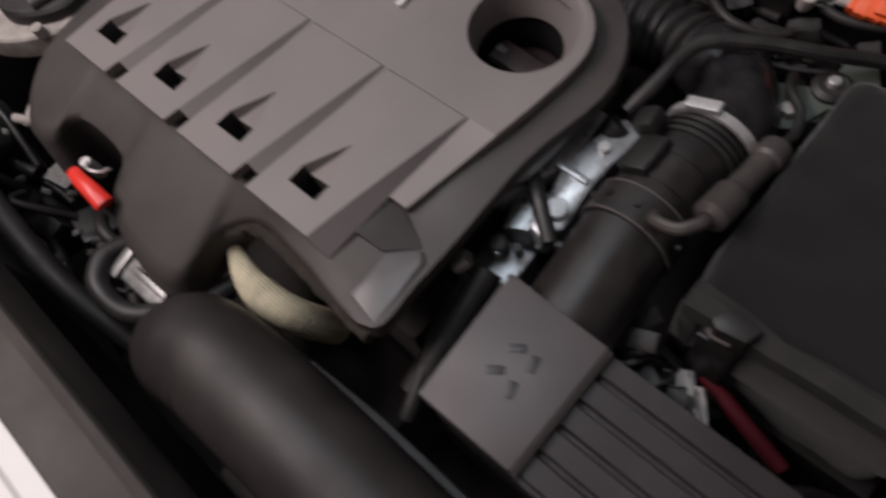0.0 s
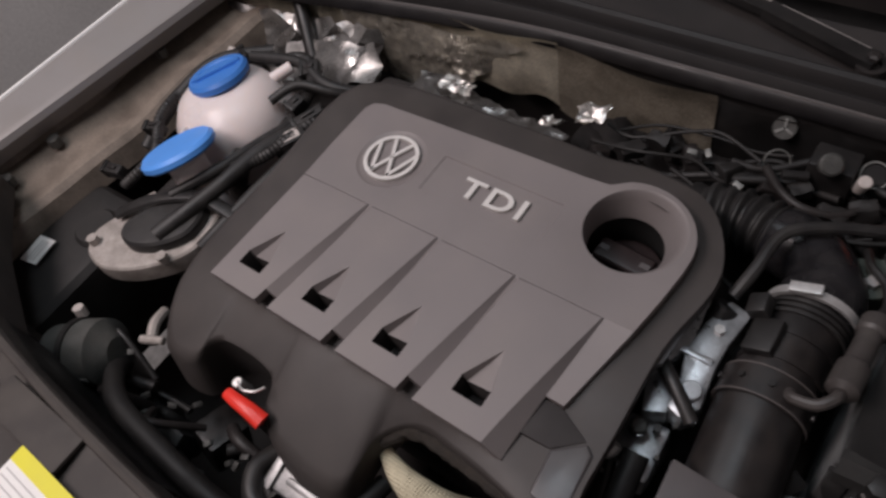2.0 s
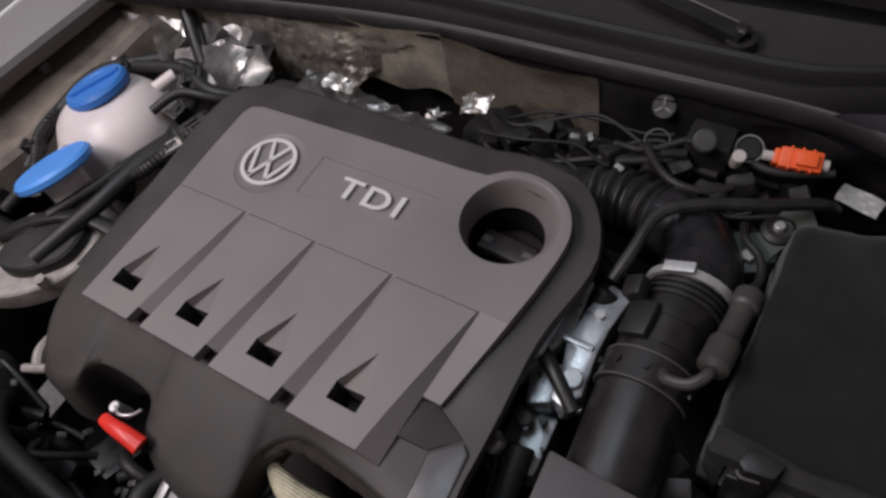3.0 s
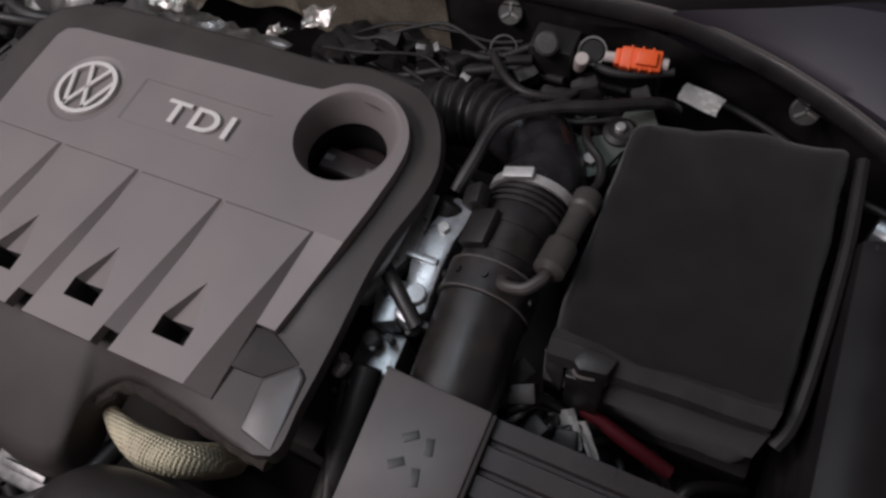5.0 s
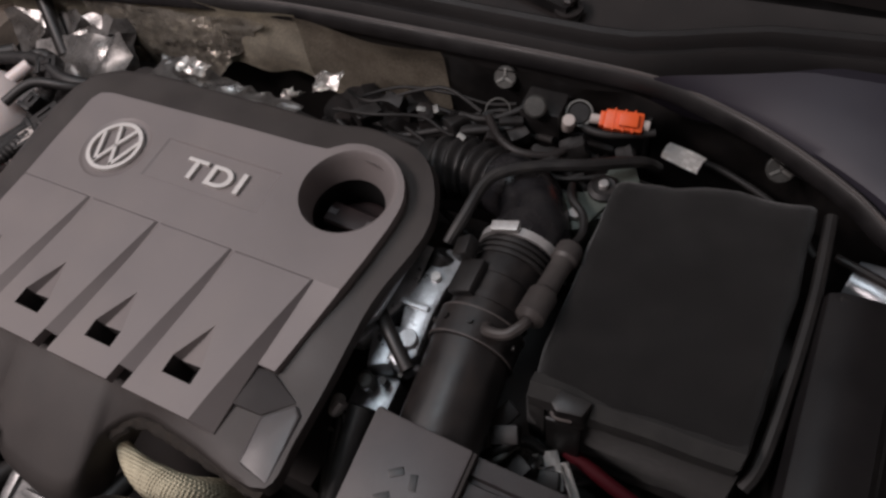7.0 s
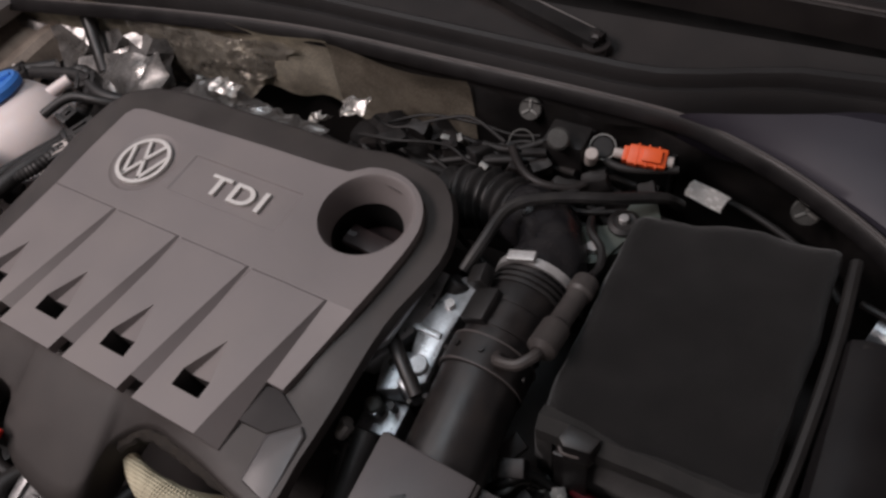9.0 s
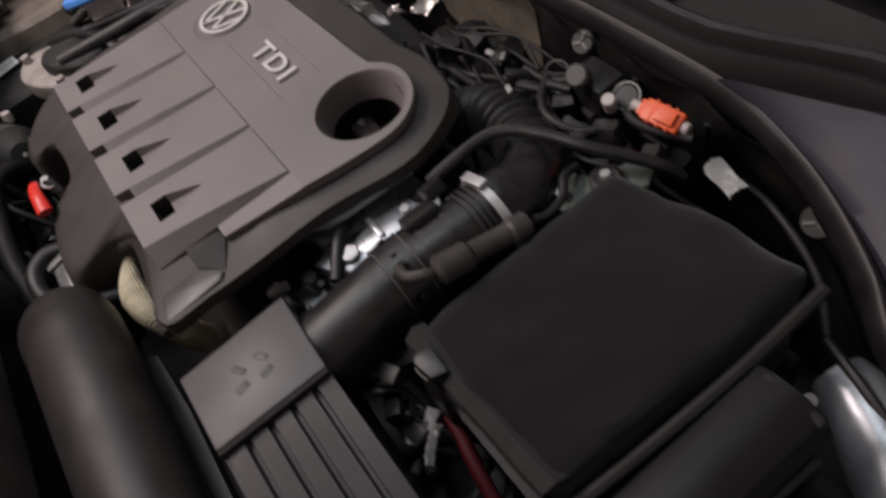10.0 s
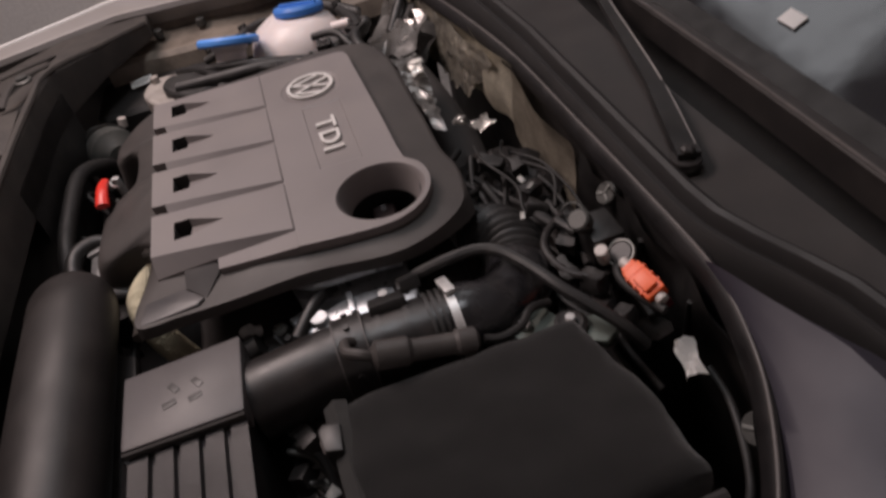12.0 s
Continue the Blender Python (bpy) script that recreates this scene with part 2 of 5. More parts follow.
def ring(outer, inner, z0, z1, m=Matrix(), n=32):
    bm = bmesh.new()
    rows = [[bm.verts.new((r * math.cos(a), r * math.sin(a), z)) for a in (2 * math.pi * k / n for k in range(n))] for r, z in ((inner, z0), (outer, z0), (outer, z1), (inner, z1))]
    for q in range(4):
        a, b = rows[q], rows[(q + 1) % 4]
        for i in range(n):
            bm.faces.new((a[i], a[(i + 1) % n], b[(i + 1) % n], b[i]))
    bevel(bm, min(0.001, (outer - inner) / 5), 1)
    bmesh.ops.transform(bm, matrix=m, verts=bm.verts)
    return bm


def moved(bm, m):
    bmesh.ops.transform(bm, matrix=m, verts=bm.verts)
    return bm


def crumple(bm, amount, scale, seed=0.0):
    for v in bm.verts:
        v.co += amount * noise.noise_vector(v.co * scale + Vector((seed, seed, seed)))
    return bm


def sheet(x0, x1, y0, y1, z, nx, ny, thick=0.0015):
    """A grid sheet with thickness; z is a number or a function."""
    bm = bmesh.new()
    f = z if callable(z) else (lambda x, y: z)
    g = [[bm.verts.new((x0 + (x1 - x0) * i / nx, y0 + (y1 - y0) * j / ny, f(x0 + (x1 - x0) * i / nx, y0 + (y1 - y0) * j / ny))) for i in range(nx + 1)] for j in range(ny + 1)]
    for j in range(ny):
        for i in range(nx):
            bm.faces.new((g[j][i], g[j][i + 1], g[j + 1][i + 1], g[j + 1][i]))
    bmesh.ops.solidify(bm, geom=bm.faces[:], thickness=thick)
    return bm


# ---------------------------------------------------------------- garage, walls unseen
def room():
    piece("floor", box(-2.4, 2.4, -2.2, 2.6, -1.0, -0.9, 0), CONCRETE, "dark concrete garage floor", "floor", "structure")
    # Unseen walls and ceiling close the scene; kept pale and near for bounce.
    for nm, b in (("wall_north", (-2.4, 2.4, 2.6, 2.7, -0.9, 1.9)), ("wall_south", (-2.4, 2.4, -2.3, -2.2, -0.9, 1.9)), ("wall_east", (2.4, 2.5, -2.2, 2.6, -0.9, 1.9)), ("wall_west", (-2.5, -2.4, -2.2, 2.6, -0.9, 1.9))):
        piece(nm, box(*b, 0), WALL, "plain pale wall, unseen, set close to bounce lamp light", "wall", "structure")
    piece("ceiling", box(-2.4, 2.4, -2.2, 2.6, 1.9, 2.0, 0), WALL, "plain pale ceiling, unseen, added to bounce lamp light", "ceiling", "structure")


room()

# ---------------------------------------------------------------- car body
SEAL = [(-0.95, 0.31, -0.035), (-0.72, 0.345, -0.03), (-0.44, 0.398, -0.03), (-0.214, 0.43, -0.03), (0.0, 0.437, -0.03), (0.154, 0.440, -0.03), (0.25, 0.442, -0.034), (0.30, 0.436, -0.040), (0.357, 0.420, -0.045), (0.405, 0.397, -0.046), (0.45, 0.369, -0.047), (0.482, 0.342, -0.048), (0.53, 0.318, -0.05), (0.60, 0.303, -0.055), (0.70, 0.29, -0.075), (0.86, 0.27, -0.11)]


def car_body():
    car = thing("car", (0, 0.45, -0.45), "grey-violet car body round an open engine bay, dusty inside", "car")
    path = curve(SEAL[6:], 6)
    rows = []
    for out, lift in ((0.03, -0.012), (0.05, 0.004), (0.10, 0.012), (0.3, 0.022), (0.55, 0.026), (0.8, 0.0), (0.95, -0.08), (1.0, -0.35)):
        row = []
        for i, p in enumerate(path):
            u = i / (len(path) - 1)
            far = Vector((0.262 + 0.89 * u, 0.461 + 0.10 * math.sin(u * 2.4), p.z))
            grow = min(1.0, 0.03 + 5.5 * u)
            q = p.lerp(far, out * grow)
            row.append(Vector((q.x, q.y, p.z + lift * min(1, 0.25 + 2 * u) + 0.045 * (1 - u) * out * grow)))
        rows.append(row)
    part("fender", loft(rows, closed=False), PAINT, car, "grey-violet painted fender with soft gloss")
    # far fender: flange, top face, outer side
    rows = []
    for x, z in ((-0.755, -0.058), (-0.738, -0.030), (-0.741, -0.021), (-0.750, -0.017), (-0.795, -0.015), (-0.803, -0.012), (-0.809, -0.012), (-0.813, -0.018), (-0.82, -0.5)):
        rows.append([Vector((x + (0.13 if x > -0.79 else 0.03) * y + 0.42 * max(0, -0.12 - y), y, z)) for y in (-0.42, -0.36, -0.3, -0.24, -0.18, -0.12, -0.06, 0.0, 0.1, 0.2, 0.3, 0.4)])
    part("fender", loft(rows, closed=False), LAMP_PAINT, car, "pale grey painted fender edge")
    # White tube laid along the edge to paint its highlight.
    part("edge_highlight", tube([(-0.806 + 0.03 * y + 0.42 * max(0, -0.12 - y), y, -0.012) for y in (-0.42, -0.3, -0.18, -0.12, 0.0, 0.2, 0.4)], 0.0035, 8), WHITE, car, "highlight on the far fender's edge, put in as a white line")
    rows = []
    for x, z in ((-0.770, -0.050), (-0.762, -0.072), (-0.735, -0.082), (-0.705, -0.086), (-0.688, -0.080), (-0.676, -0.080), (-0.668, -0.088), (-0.662, -0.12)):
        rows.append([Vector((x + 0.04 * y + 0.004 * math.sin(y * 21), y, z + 0.002 * math.sin(y * 40) - 0.003 * math.sin(y * 13))) for y in [-0.16 + 0.02 * k for k in range(29)]])
    part("wing_channel", loft(rows, closed=False), INNER, car, "dusty tan channel along the inner wing")
    # Black here paints the shade below the channel.
    part("inner_wing", box(-0.735, -0.716, -0.4, 0.44, -0.45, -0.10, 0.004), BLACK, car, "inner wing, the gap's shade put in as black")
    part("inner_wing", box(0.62, 0.66, -0.35, 0.32, -0.45, -0.13, 0.01), INNER, car, "dark inner wing")
    part("bay_floor", box(-0.66, 0.66, -0.6, 0.6, -0.47, -0.45, 0), HOLE, car, "black undertray")
    # Bulkhead in the dark tone, so gaps before it look shaded.
    part("bulkhead", box(-0.8, 0.62, 0.475, 0.5, -0.45, -0.06, 0.004), HOLE, car, "bulkhead, the gap's shade put into its dark colour")
    return car


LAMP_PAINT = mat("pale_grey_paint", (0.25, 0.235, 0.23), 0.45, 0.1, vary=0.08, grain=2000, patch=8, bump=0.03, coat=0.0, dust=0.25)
car = car_body()


def slam_panel():
    p = thing("slam_panel", (-0.2, -0.4, -0.2), "dusty brown-grey front slam panel carrying paper stickers", "panel")
    pts = [(-0.55, -0.60), (0.43, -0.60), (0.43, -0.228), (0.107, -0.2155), (-0.212, -0.21), (-0.395, -0.200), (-0.484, -0.187), (-0.60, -0.135), (-0.70, -0.065), (-0.745, -0.065), (-0.75, -0.20), (-0.64, -0.30)]

    def top(x, y):
        return 0.015 - 0.045 * max(0.0, min(1.0, (-0.484 - x) / 0.2))

    part("top_face", prism(pts, -0.06, top, 0.006, 3), PANEL, p)
    part("rear_lip", tube([(x, y - 0.004, top(x, y)) for x, y in pts[2:9]], 0.0055, 8), PANEL, p)
    part("lower_beam", box(-0.45, 0.43, -0.40, -0.25, -0.30, -0.02, 0.01), BLACK, p, "black lower beam")
    part("side_wall", loft([[Vector((x, y, z)) for x, y in pts[4:7]] for z in (-0.018, -0.20)], closed=False), BLACK, p, "dark rear wall of the panel")
    # Holes are flat dark discs; the shade inside is only colour.
    part("screw_hole", rev([(0.0064, 0.014), (0.0064, 0.016)], Matrix.Translation((-0.295, -0.2346, 0)) @ Matrix.Diagonal((1.6, 0.7, 1, 1)), 16), HOLE, p, "oval screw hole, its shade drawn as a dark disc")
    part("screw_hole", rev([(0.003, 0.014), (0.003, 0.016)], Matrix.Translation((-0.320, -0.2263, 0)), 12), HOLE, p, "small hole, its shade drawn as a dark disc")
    part("raised_pad", box(-0.377, -0.258, -0.252, -0.2154, 0.011, 0.0175, 0.003), PANEL, p)
    part("pressed_rib", tube([(x, y, top(x, y)) for x, y in ((-0.40, -0.245), (-0.49, -0.238), (-0.61, -0.175), (-0.70, -0.11))], 0.007, 8, flat=0.5), PANEL, p)
    part("pressed_rib", tube([(x, y, top(x, y)) for x, y in ((-0.40, -0.30), (-0.52, -0.29), (-0.65, -0.22))], 0.006, 8, flat=0.5), PANEL, p)
    return p


slam_panel()


def sticker(name, x0, x1, y0, y1, turn, rows, label, strip=None):
    x0, x1, y0, y1 = 0.016 + 0.913 * x0, 0.016 + 0.913 * x1, 0.913 * y0 - 0.0127, 0.913 * y1 - 0.0127
    z = 0.0158
    c = ((x0 + x1) / 2, (y0 + y1) / 2, z)
    s = thing(name, c, label, "sticker")
    m = Matrix.Translation(c) @ pose(0, 0, 0, 0, 0, turn) @ Matrix.Translation((-c[0], -c[1], -c[2]))
    part("paper", moved(box(x0, x1, y0, y1, z, z + 0.0005, 0), m), WHITE, s)
    if strip:
        part("yellow_strip", moved(box(x0, x1, y1 - strip, y1, z + 0.0006, z + 0.001, 0), m), YELLOW, s, "yellow warning strip")
        y1 -= strip
    h = (y1 - y0) / (rows + 1)
    for k in range(rows):
        part("print_bar", moved(box(x0 + 0.004, x1 - 0.004 - 0.01 * (k % 3), y0 + h * (k + 0.85), y0 + h * (k + 1.05), z + 0.0006, z + 0.0009, 0), m), INK, s)
    return s


sticker("warning_sticker", -0.352, -0.256, -0.325, -0.262, -1, 6, "white paper sticker with yellow strip on slam panel", 0.014)
sticker("paper_label", -0.243, -0.134, -0.335, -0.257, -3, 3, "blank-looking white paper label on slam panel")
pictogram = sticker("paper_label", -0.12, 0.06, -0.36, -0.268, -1, 4, "wide white paper label with small pictograms on slam panel")
for k, (px, py) in enumerate(((-0.10, -0.285), (-0.085, -0.30), (-0.105, -0.315))):
    part("pictogram", ring(0.0064 - 0.001 * k, 0.0036, 0.0165, 0.0169, Matrix.Translation((0.016 + 0.913 * px, 0.913 * py - 0.0127, 0)), 20), INK, pictogram)


def cowl():
    c = thing("cowl_cover", (0, 0.5, -0.06), "black plastic cowl cover under the windscreen", "cowl cover")
    xs = (-0.95, -0.7, -0.5, -0.35, -0.2, 0, 0.1, 0.18, 0.22, 0.26, 0.30, 0.34, 0.40, 0.5, 0.7, 0.9)

    def front(x):
        base = 0.437 - 0.13 * max(0, -x - 0.2) ** 1.3
        k = max(0.0, min(1.0, (x - 0.19) / 0.19))
        return base + 0.050 * k * k * (3 - 2 * k) + 0.12 * max(0, x - 0.38)

    def lines(steps):
        return loft([[Vector((x, front(x) + dy, z + 0.02 * max(0, -x - 0.2))) for x in xs] for dy, z in steps], closed=False)

    part("front_lip", lines(((-0.002, -0.075), (0.004, -0.045), (0.008, -0.024), (0.014, -0.015), (0.020, -0.016))), COWL, c)
    part("ridge", lines(((0.020, -0.030), (0.0205, -0.010), (0.0245, -0.002), (0.030, 0.000), (0.036, -0.004), (0.037, -0.020))), COWL, c, "raised black moulding")
    def rear(x):
        return 0.540 + 0.04 * max(0, x - 0.1) + 0.05 * max(0, -x)

    rows = []
    for k in range(7):
        f = k / 6
        rows.append([Vector((x, (front(x) + 0.037) * (1 - f) + rear(x) * f, -0.012 + 0.006 * f - 0.0015 * math.sin(math.pi * f) + 0.02 * max(0, -x - 0.2))) for x in xs])
    rows.append([v + Vector((0, 0.003, -0.004)) for v in rows[-1]])
    rows.append([v + Vector((0, 0.001, -0.05)) for v in rows[-1]])
    part("panel", loft(rows, closed=False), COWL_TOP, c, "flat dusty black cowl panel")
    # Gutter coloured black to stand for the shade down in it.
    part("gutter", loft([[Vector((x, rear(x) + dy, z)) for x in xs] for dy, z in ((0.003, -0.045), (0.05, -0.06), (0.11, -0.06))], closed=False), FRIT_SHADE, c, "deep gutter, its shade put in as black")
    return c


cowl()
def rubber_seal():
    s = thing("rubber_seal", (0.15, 0.44, -0.05), "long black rubber bonnet seal along the bay's edge", "seal")
    path = curve(SEAL, 8)
    rows = []
    for out, dz in ((0.013, -0.010), (0.0105, -0.001), (0.0065, 0.0045), (0.002, 0.0058), (-0.0015, 0.003), (-0.0035, -0.002), (-0.006, -0.006), (-0.0065, -0.011), (-0.003, -0.014)):
        row = []
        for i, p in enumerate(path):
            d = path[min(i + 1, len(path) - 1)] - path[max(i - 1, 0)]
            side = Vector((-d.y, d.x, 0)).normalized()
            row.append(p + side * out + Vector((0, 0, dz)))
        rows.append(row)
    part("seal_body", loft(rows, closed=False), SEAL_RUBBER, s)
    # Lip tube in a pale tone: wear plus the seal's painted highlight.
    part("worn_lit_lip", tube([(x, y + 0.003, z + 0.0052) for x, y, z in SEAL], 0.0018, 8, 8), SEAL_LIP, s, "thin worn lip, made paler for the highlight along it")
    return s


rubber_seal()


def windscreen():
    w = thing("windscreen", (0, 0.6, 0.01), "dark sloping windscreen with black printed edge", "windscreen")

    def slope(y):
        return 0.004 + (y - 0.605) * 0.50

    def strip(y0, y1, lift):
        return loft([[Vector((x, y - 0.03 * x * x, slope(y) + lift)) for x in (-1.0, -0.6, -0.2, 0.2, 0.6, 1.0)] for y in (y0, (y0 + y1) / 2, y1)], closed=False)

    part("glass", strip(0.612, 1.5, 0.0), GLASS, w)
    part("printed_edge", strip(0.612, 0.635, 0.003), FRIT_SHADE, w, "black printed glass edge")
    part("foot_trim", loft([[Vector((x, y - 0.03 * x * x, z)) for x in (-1.0, -0.6, -0.3, 0, 0.15, 0.3, 0.6, 1.0)] for y, z in ((0.600, -0.03), (0.600, 0.006), (0.604, 0.011), (0.612, 0.0125), (0.616, 0.010))], closed=False), DUCT, w, "black rubber trim at the glass foot")
    # Pale bead paints the light caught along the black trim.
    part("trim_bead", tube([(x, 0.602 - 0.03 * x * x, 0.0105) for x in (-0.8, -0.4, 0, 0.15, 0.3, 0.6, 0.9)], 0.0016, 6), SEAL_LIP, w, "thin trim line, the light it catches put in as a pale tone")
    part("sensor_pad", moved(box(-0.014, 0.014, -0.009, 0.009, 0.0, 0.002, 0.0005), pose(0.036, 0.672, 0.0395, 26.5, 0, 0)), INK, w, "small pale pad on the glass")
    return w


windscreen()


def wiper():
    w = thing("wiper_arm", (0.145, 0.484, -0.01), "black wiper arm lying across the cowl", "wiper")
    part("pivot_cap", rev([(0.013, -0.012), (0.014, 0.0), (0.011, 0.005), (0.005, 0.007)], Matrix.Translation((0.147, 0.484, -0.006))), BLACK, w)
    part("pivot_ring", ring(0.0145, 0.009, 0.0, 0.004, Matrix.Translation((0.147, 0.484, -0.002))), DUCT, w)
    def bar(x0, y0, x1, y1, w0, w1, z0, z1, h):
        d = Vector((x1 - x0, y1 - y0, 0)).normalized()
        q = Vector((-d.y, d.x, 0))
        a, b = Vector((x0, y0, 0)), Vector((x1, y1, 0))
        low = [a - q * w0 + Vector((0, 0, z0)), b - q * w1 + Vector((0, 0, z1)), b + q * w1 + Vector((0, 0, z1)), a + q * w0 + Vector((0, 0, z0))]
        bm = loft([low, [v + Vector((0, 0, h)) for v in low]])
        return bevel(bm, 0.0025, 2)

    part("arm_head", bar(0.150, 0.485, 0.030, 0.516, 0.011, 0.009, -0.004, 0.004, 0.012), BLACK, w)
    part("arm", bar(0.036, 0.5145, -0.30, 0.580, 0.0075, 0.004, 0.006, 0.022, 0.008), BLACK, w)
    part("edge_line", tube([(0.140, 0.497, 0.008), (0.03, 0.524, 0.015), (-0.15, 0.558, 0.022), (-0.30, 0.585, 0.028)], 0.0011, 6), LIGHTWIRE, w, "thin paler line along the arm's edge")
    part("pivot_nut", rev([(0.007, 0), (0.007, 0.004), (0.004, 0.006)], Matrix.Translation((0.147, 0.485, 0.008)), 6), DUCT, w)
    return w


LIGHTWIRE = mat("pale_grey_line", (0.26, 0.24, 0.23), 0.5, 0.3, vary=0.3)
wiper()


FELT_STAINED = mat("stained_dark_insulation", (0.36, 0.315, 0.25), 0.8, vary=0.4, grain=420, patch=18, bump=1.0, dust=0.6, dust_colour=(0.16, 0.135, 0.105))


def insulation():
    def wall(x, z):
        return 0.437 - 0.13 * max(0, -x - 0.2) ** 1.3 + 0.004 * math.sin(x * 31) + 0.010 * noise.noise(Vector((x * 9, z * 14, 0)))

    def low(x):
        gap = max(0.0, 1 - ((x + 0.25) / 0.12) ** 2) ** 0.5
        return 1.25 - 0.3 * gap + 0.05 * math.sin(x * 70)

    t = thing("heat_insulation", (-0.2, 0.43, -0.3), "stained brown heat insulation mat on the bulkhead", "insulation")
    for a, e, lift, felt in ((-32, -7, 0.0, FELT), (-7, 1, 0.004, FELT_STAINED)):
        rows = [[Vector((x / 80, wall(x / 80, z) - (0.017 if z > -0.055 else 0.013) - lift, -0.030 + (z + 0.045) * low(x / 80))) for x in range(2 * a, 2 * e + 1)] for z in (-0.045, -0.055, -0.07, -0.085, -0.10, -0.115, -0.13, -0.15)]
        bm = loft(rows, closed=False)
        bmesh.ops.solidify(bm, geom=bm.faces[:], thickness=0.003)
        part("mat_panel", bm, felt, t)
    return t


insulation()

# ---------------------------------------------------------------- engine
# Glossier skirt plastic, also made paler to paint the corner's reflected sheen.
SKIRT_SHEEN = mat("sheen_grey_plastic", (0.056, 0.053, 0.056), 0.36, vary=0.1, grain=2000, patch=20, bump=0.08, dust=0.1)
# Skirt plastic darkened to carry the pocket's shade in its colour.
SKIRT_SHADED = mat("shaded_recess_plastic", (0.022, 0.019, 0.019), 0.7, vary=0.15, grain=1600, patch=20, bump=0.2, dust=0.2, dust_colour=(0.05, 0.043, 0.04))
FOAM = mat("brown_foam", (0.024, 0.019, 0.015), 0.95, vary=0.5, grain=900, patch=120, bump=0.9)


def engine_cover():
    c = thing("engine_cover", (-0.12, 0.1, -0.10), "grey plastic engine cover with raised ribbed top, dusty", "engine cover")
    # --- raised top plate
    bm = bmesh.new()
    hole_faces = []
    yf, yb = -0.033, 0.113
    ys = (yf, -0.018, -0.0090, -0.0080, 0.0060, 0.0070, 0.030, 0.0305, 0.043, 0.08, 0.1095, 0.1115, yb)
    xs_l = -0.297

    def row(y):
        t = (yb - y) / (yb - yf)
        cols = []
        for s in range(4):
            cx = -0.264 + 0.088 * s
            left = xs_l if s == 0 else cx - 0.0885 + 0.031 + 0.0185 + 0.0145 * (1 - t)
            k = max(0.0, min(1.0, (0.043 - y) / (0.043 - 0.008)))
            inside = -0.0080 <= y < 0.0429
            a, b = cx - 0.015 * k + 0.004 * (1 - k), cx + 0.015 * k + 0.004 * (1 - k)
            floor = -0.0075 * k if inside else 0.0
            rise = -0.0015 * k if inside else 0.0
            if -0.0081 <= y <= 0.0061:
                floor = rise = -0.032
            lip = 0.0035 * k if inside else 0.0
            right = cx + 0.031 + 0.028 * (1 - t) ** 1.15
            drop = (0.015 if s == 3 else 0.0105) * t ** 0.8 if y < 0.11 else 0.0
            up = 0.0020 if y < 0.11 else 0.0
            cols += [(left, up * t), (max(a, left + 0.002), up), (a + lip, floor if inside else up), (b - lip * 0.4, rise if inside else up), (b, up), (right, up), (right + 0.0155 * t + 0.0008, -drop)]
        edge = 0.068 + (0.0865 - 0.068) * (y - 0.03) / 0.083
        cols.append((max(edge, cols[-1][0] + 0.0005), -drop))
        return [bm.verts.new((x, y, z)) for x, z in cols]

    rows = [row(y) for y in ys]
    n = len(rows[0])
    for j in range(len(ys) - 1):
        for i in range(n - 1):
            s, q = divmod(i, 7)
            if q in (5, 6) and s < 3 and ys[j + 1] <= -0.017:
                continue
            if i == n - 2 and ys[j + 1] <= 0.0301:
                continue
            try:
                f = bm.faces.new((rows[j][i], rows[j][i + 1], rows[j + 1][i + 1], rows[j + 1][i]))
            except ValueError:
                continue
            # Slot floor and walls take the dark tone: painted shade, same plastic.
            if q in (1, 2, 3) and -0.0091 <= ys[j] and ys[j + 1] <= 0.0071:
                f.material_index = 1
    # rear half: outline, oil filler opening, lettering panel
    cx, cy, ro = 0.035, 0.196, 0.061
    outer = [Vector((0.0865, 0.113, 0)), Vector((0.0915, 0.145, 0)), Vector((0.0955, 0.18, 0))]
    outer += [Vector((cx + ro * math.cos(radians(a)), cy + ro * math.sin(radians(a)), 0)) for a in range(0, 115, 8)]
    outer += [Vector((-0.004, 0.2405, 0)), Vector((-0.03, 0.2385, 0)), Vector((-0.10, 0.2375, 0)), Vector((-0.28, 0.232, 0)), Vector((-0.293, 0.228, 0)), Vector((-0.298, 0.218, 0)), Vector((-0.2985, 0.16, 0)), Vector((xs_l, 0.113, 0))]
    hr = [Vector((0.040 + 0.047 * math.cos(2 * math.pi * k / 48), 0.204 + 0.047 * math.sin(2 * math.pi * k / 48), 0)) for k in range(48)]
    panel = [Vector((-0.172, 0.152, 0)), Vector((-0.030, 0.152, 0)), Vector((-0.030, 0.200, 0)), Vector((-0.172, 0.200, 0))]
    disc = [Vector((-0.222 + 0.039 * math.cos(2 * math.pi * k / 40), 0.171 + 0.039 * math.sin(2 * math.pi * k / 40), 0)) for k in range(40)]
    loops, edges = [], []
    for pts in (outer, hr, panel, disc):
        vs = [bm.verts.new(p) for p in pts]
        loops.append(vs)
        edges += [bm.edges.new((vs[i], vs[(i + 1) % len(vs)])) for i in range(len(vs))]
    bmesh.ops.triangle_fill(bm, edges=edges, use_beauty=True, use_dissolve=False)

    def sink(vs, rings_, close=True, shift=(0, 0)):
        mid = sum((v.co for v in vs), Vector()) / len(vs)
        last = vs
        for scale, z in rings_:
            nxt = [bm.verts.new(((v.co.x - mid.x) * scale + mid.x + shift[0] * (1 - scale), (v.co.y - mid.y) * scale + mid.y + shift[1] * (1 - scale), z)) for v in vs]
            for i in range(len(vs)):
                bm.faces.new((last[i], last[(i + 1) % len(vs)], nxt[(i + 1) % len(vs)], nxt[i]))
            last = nxt
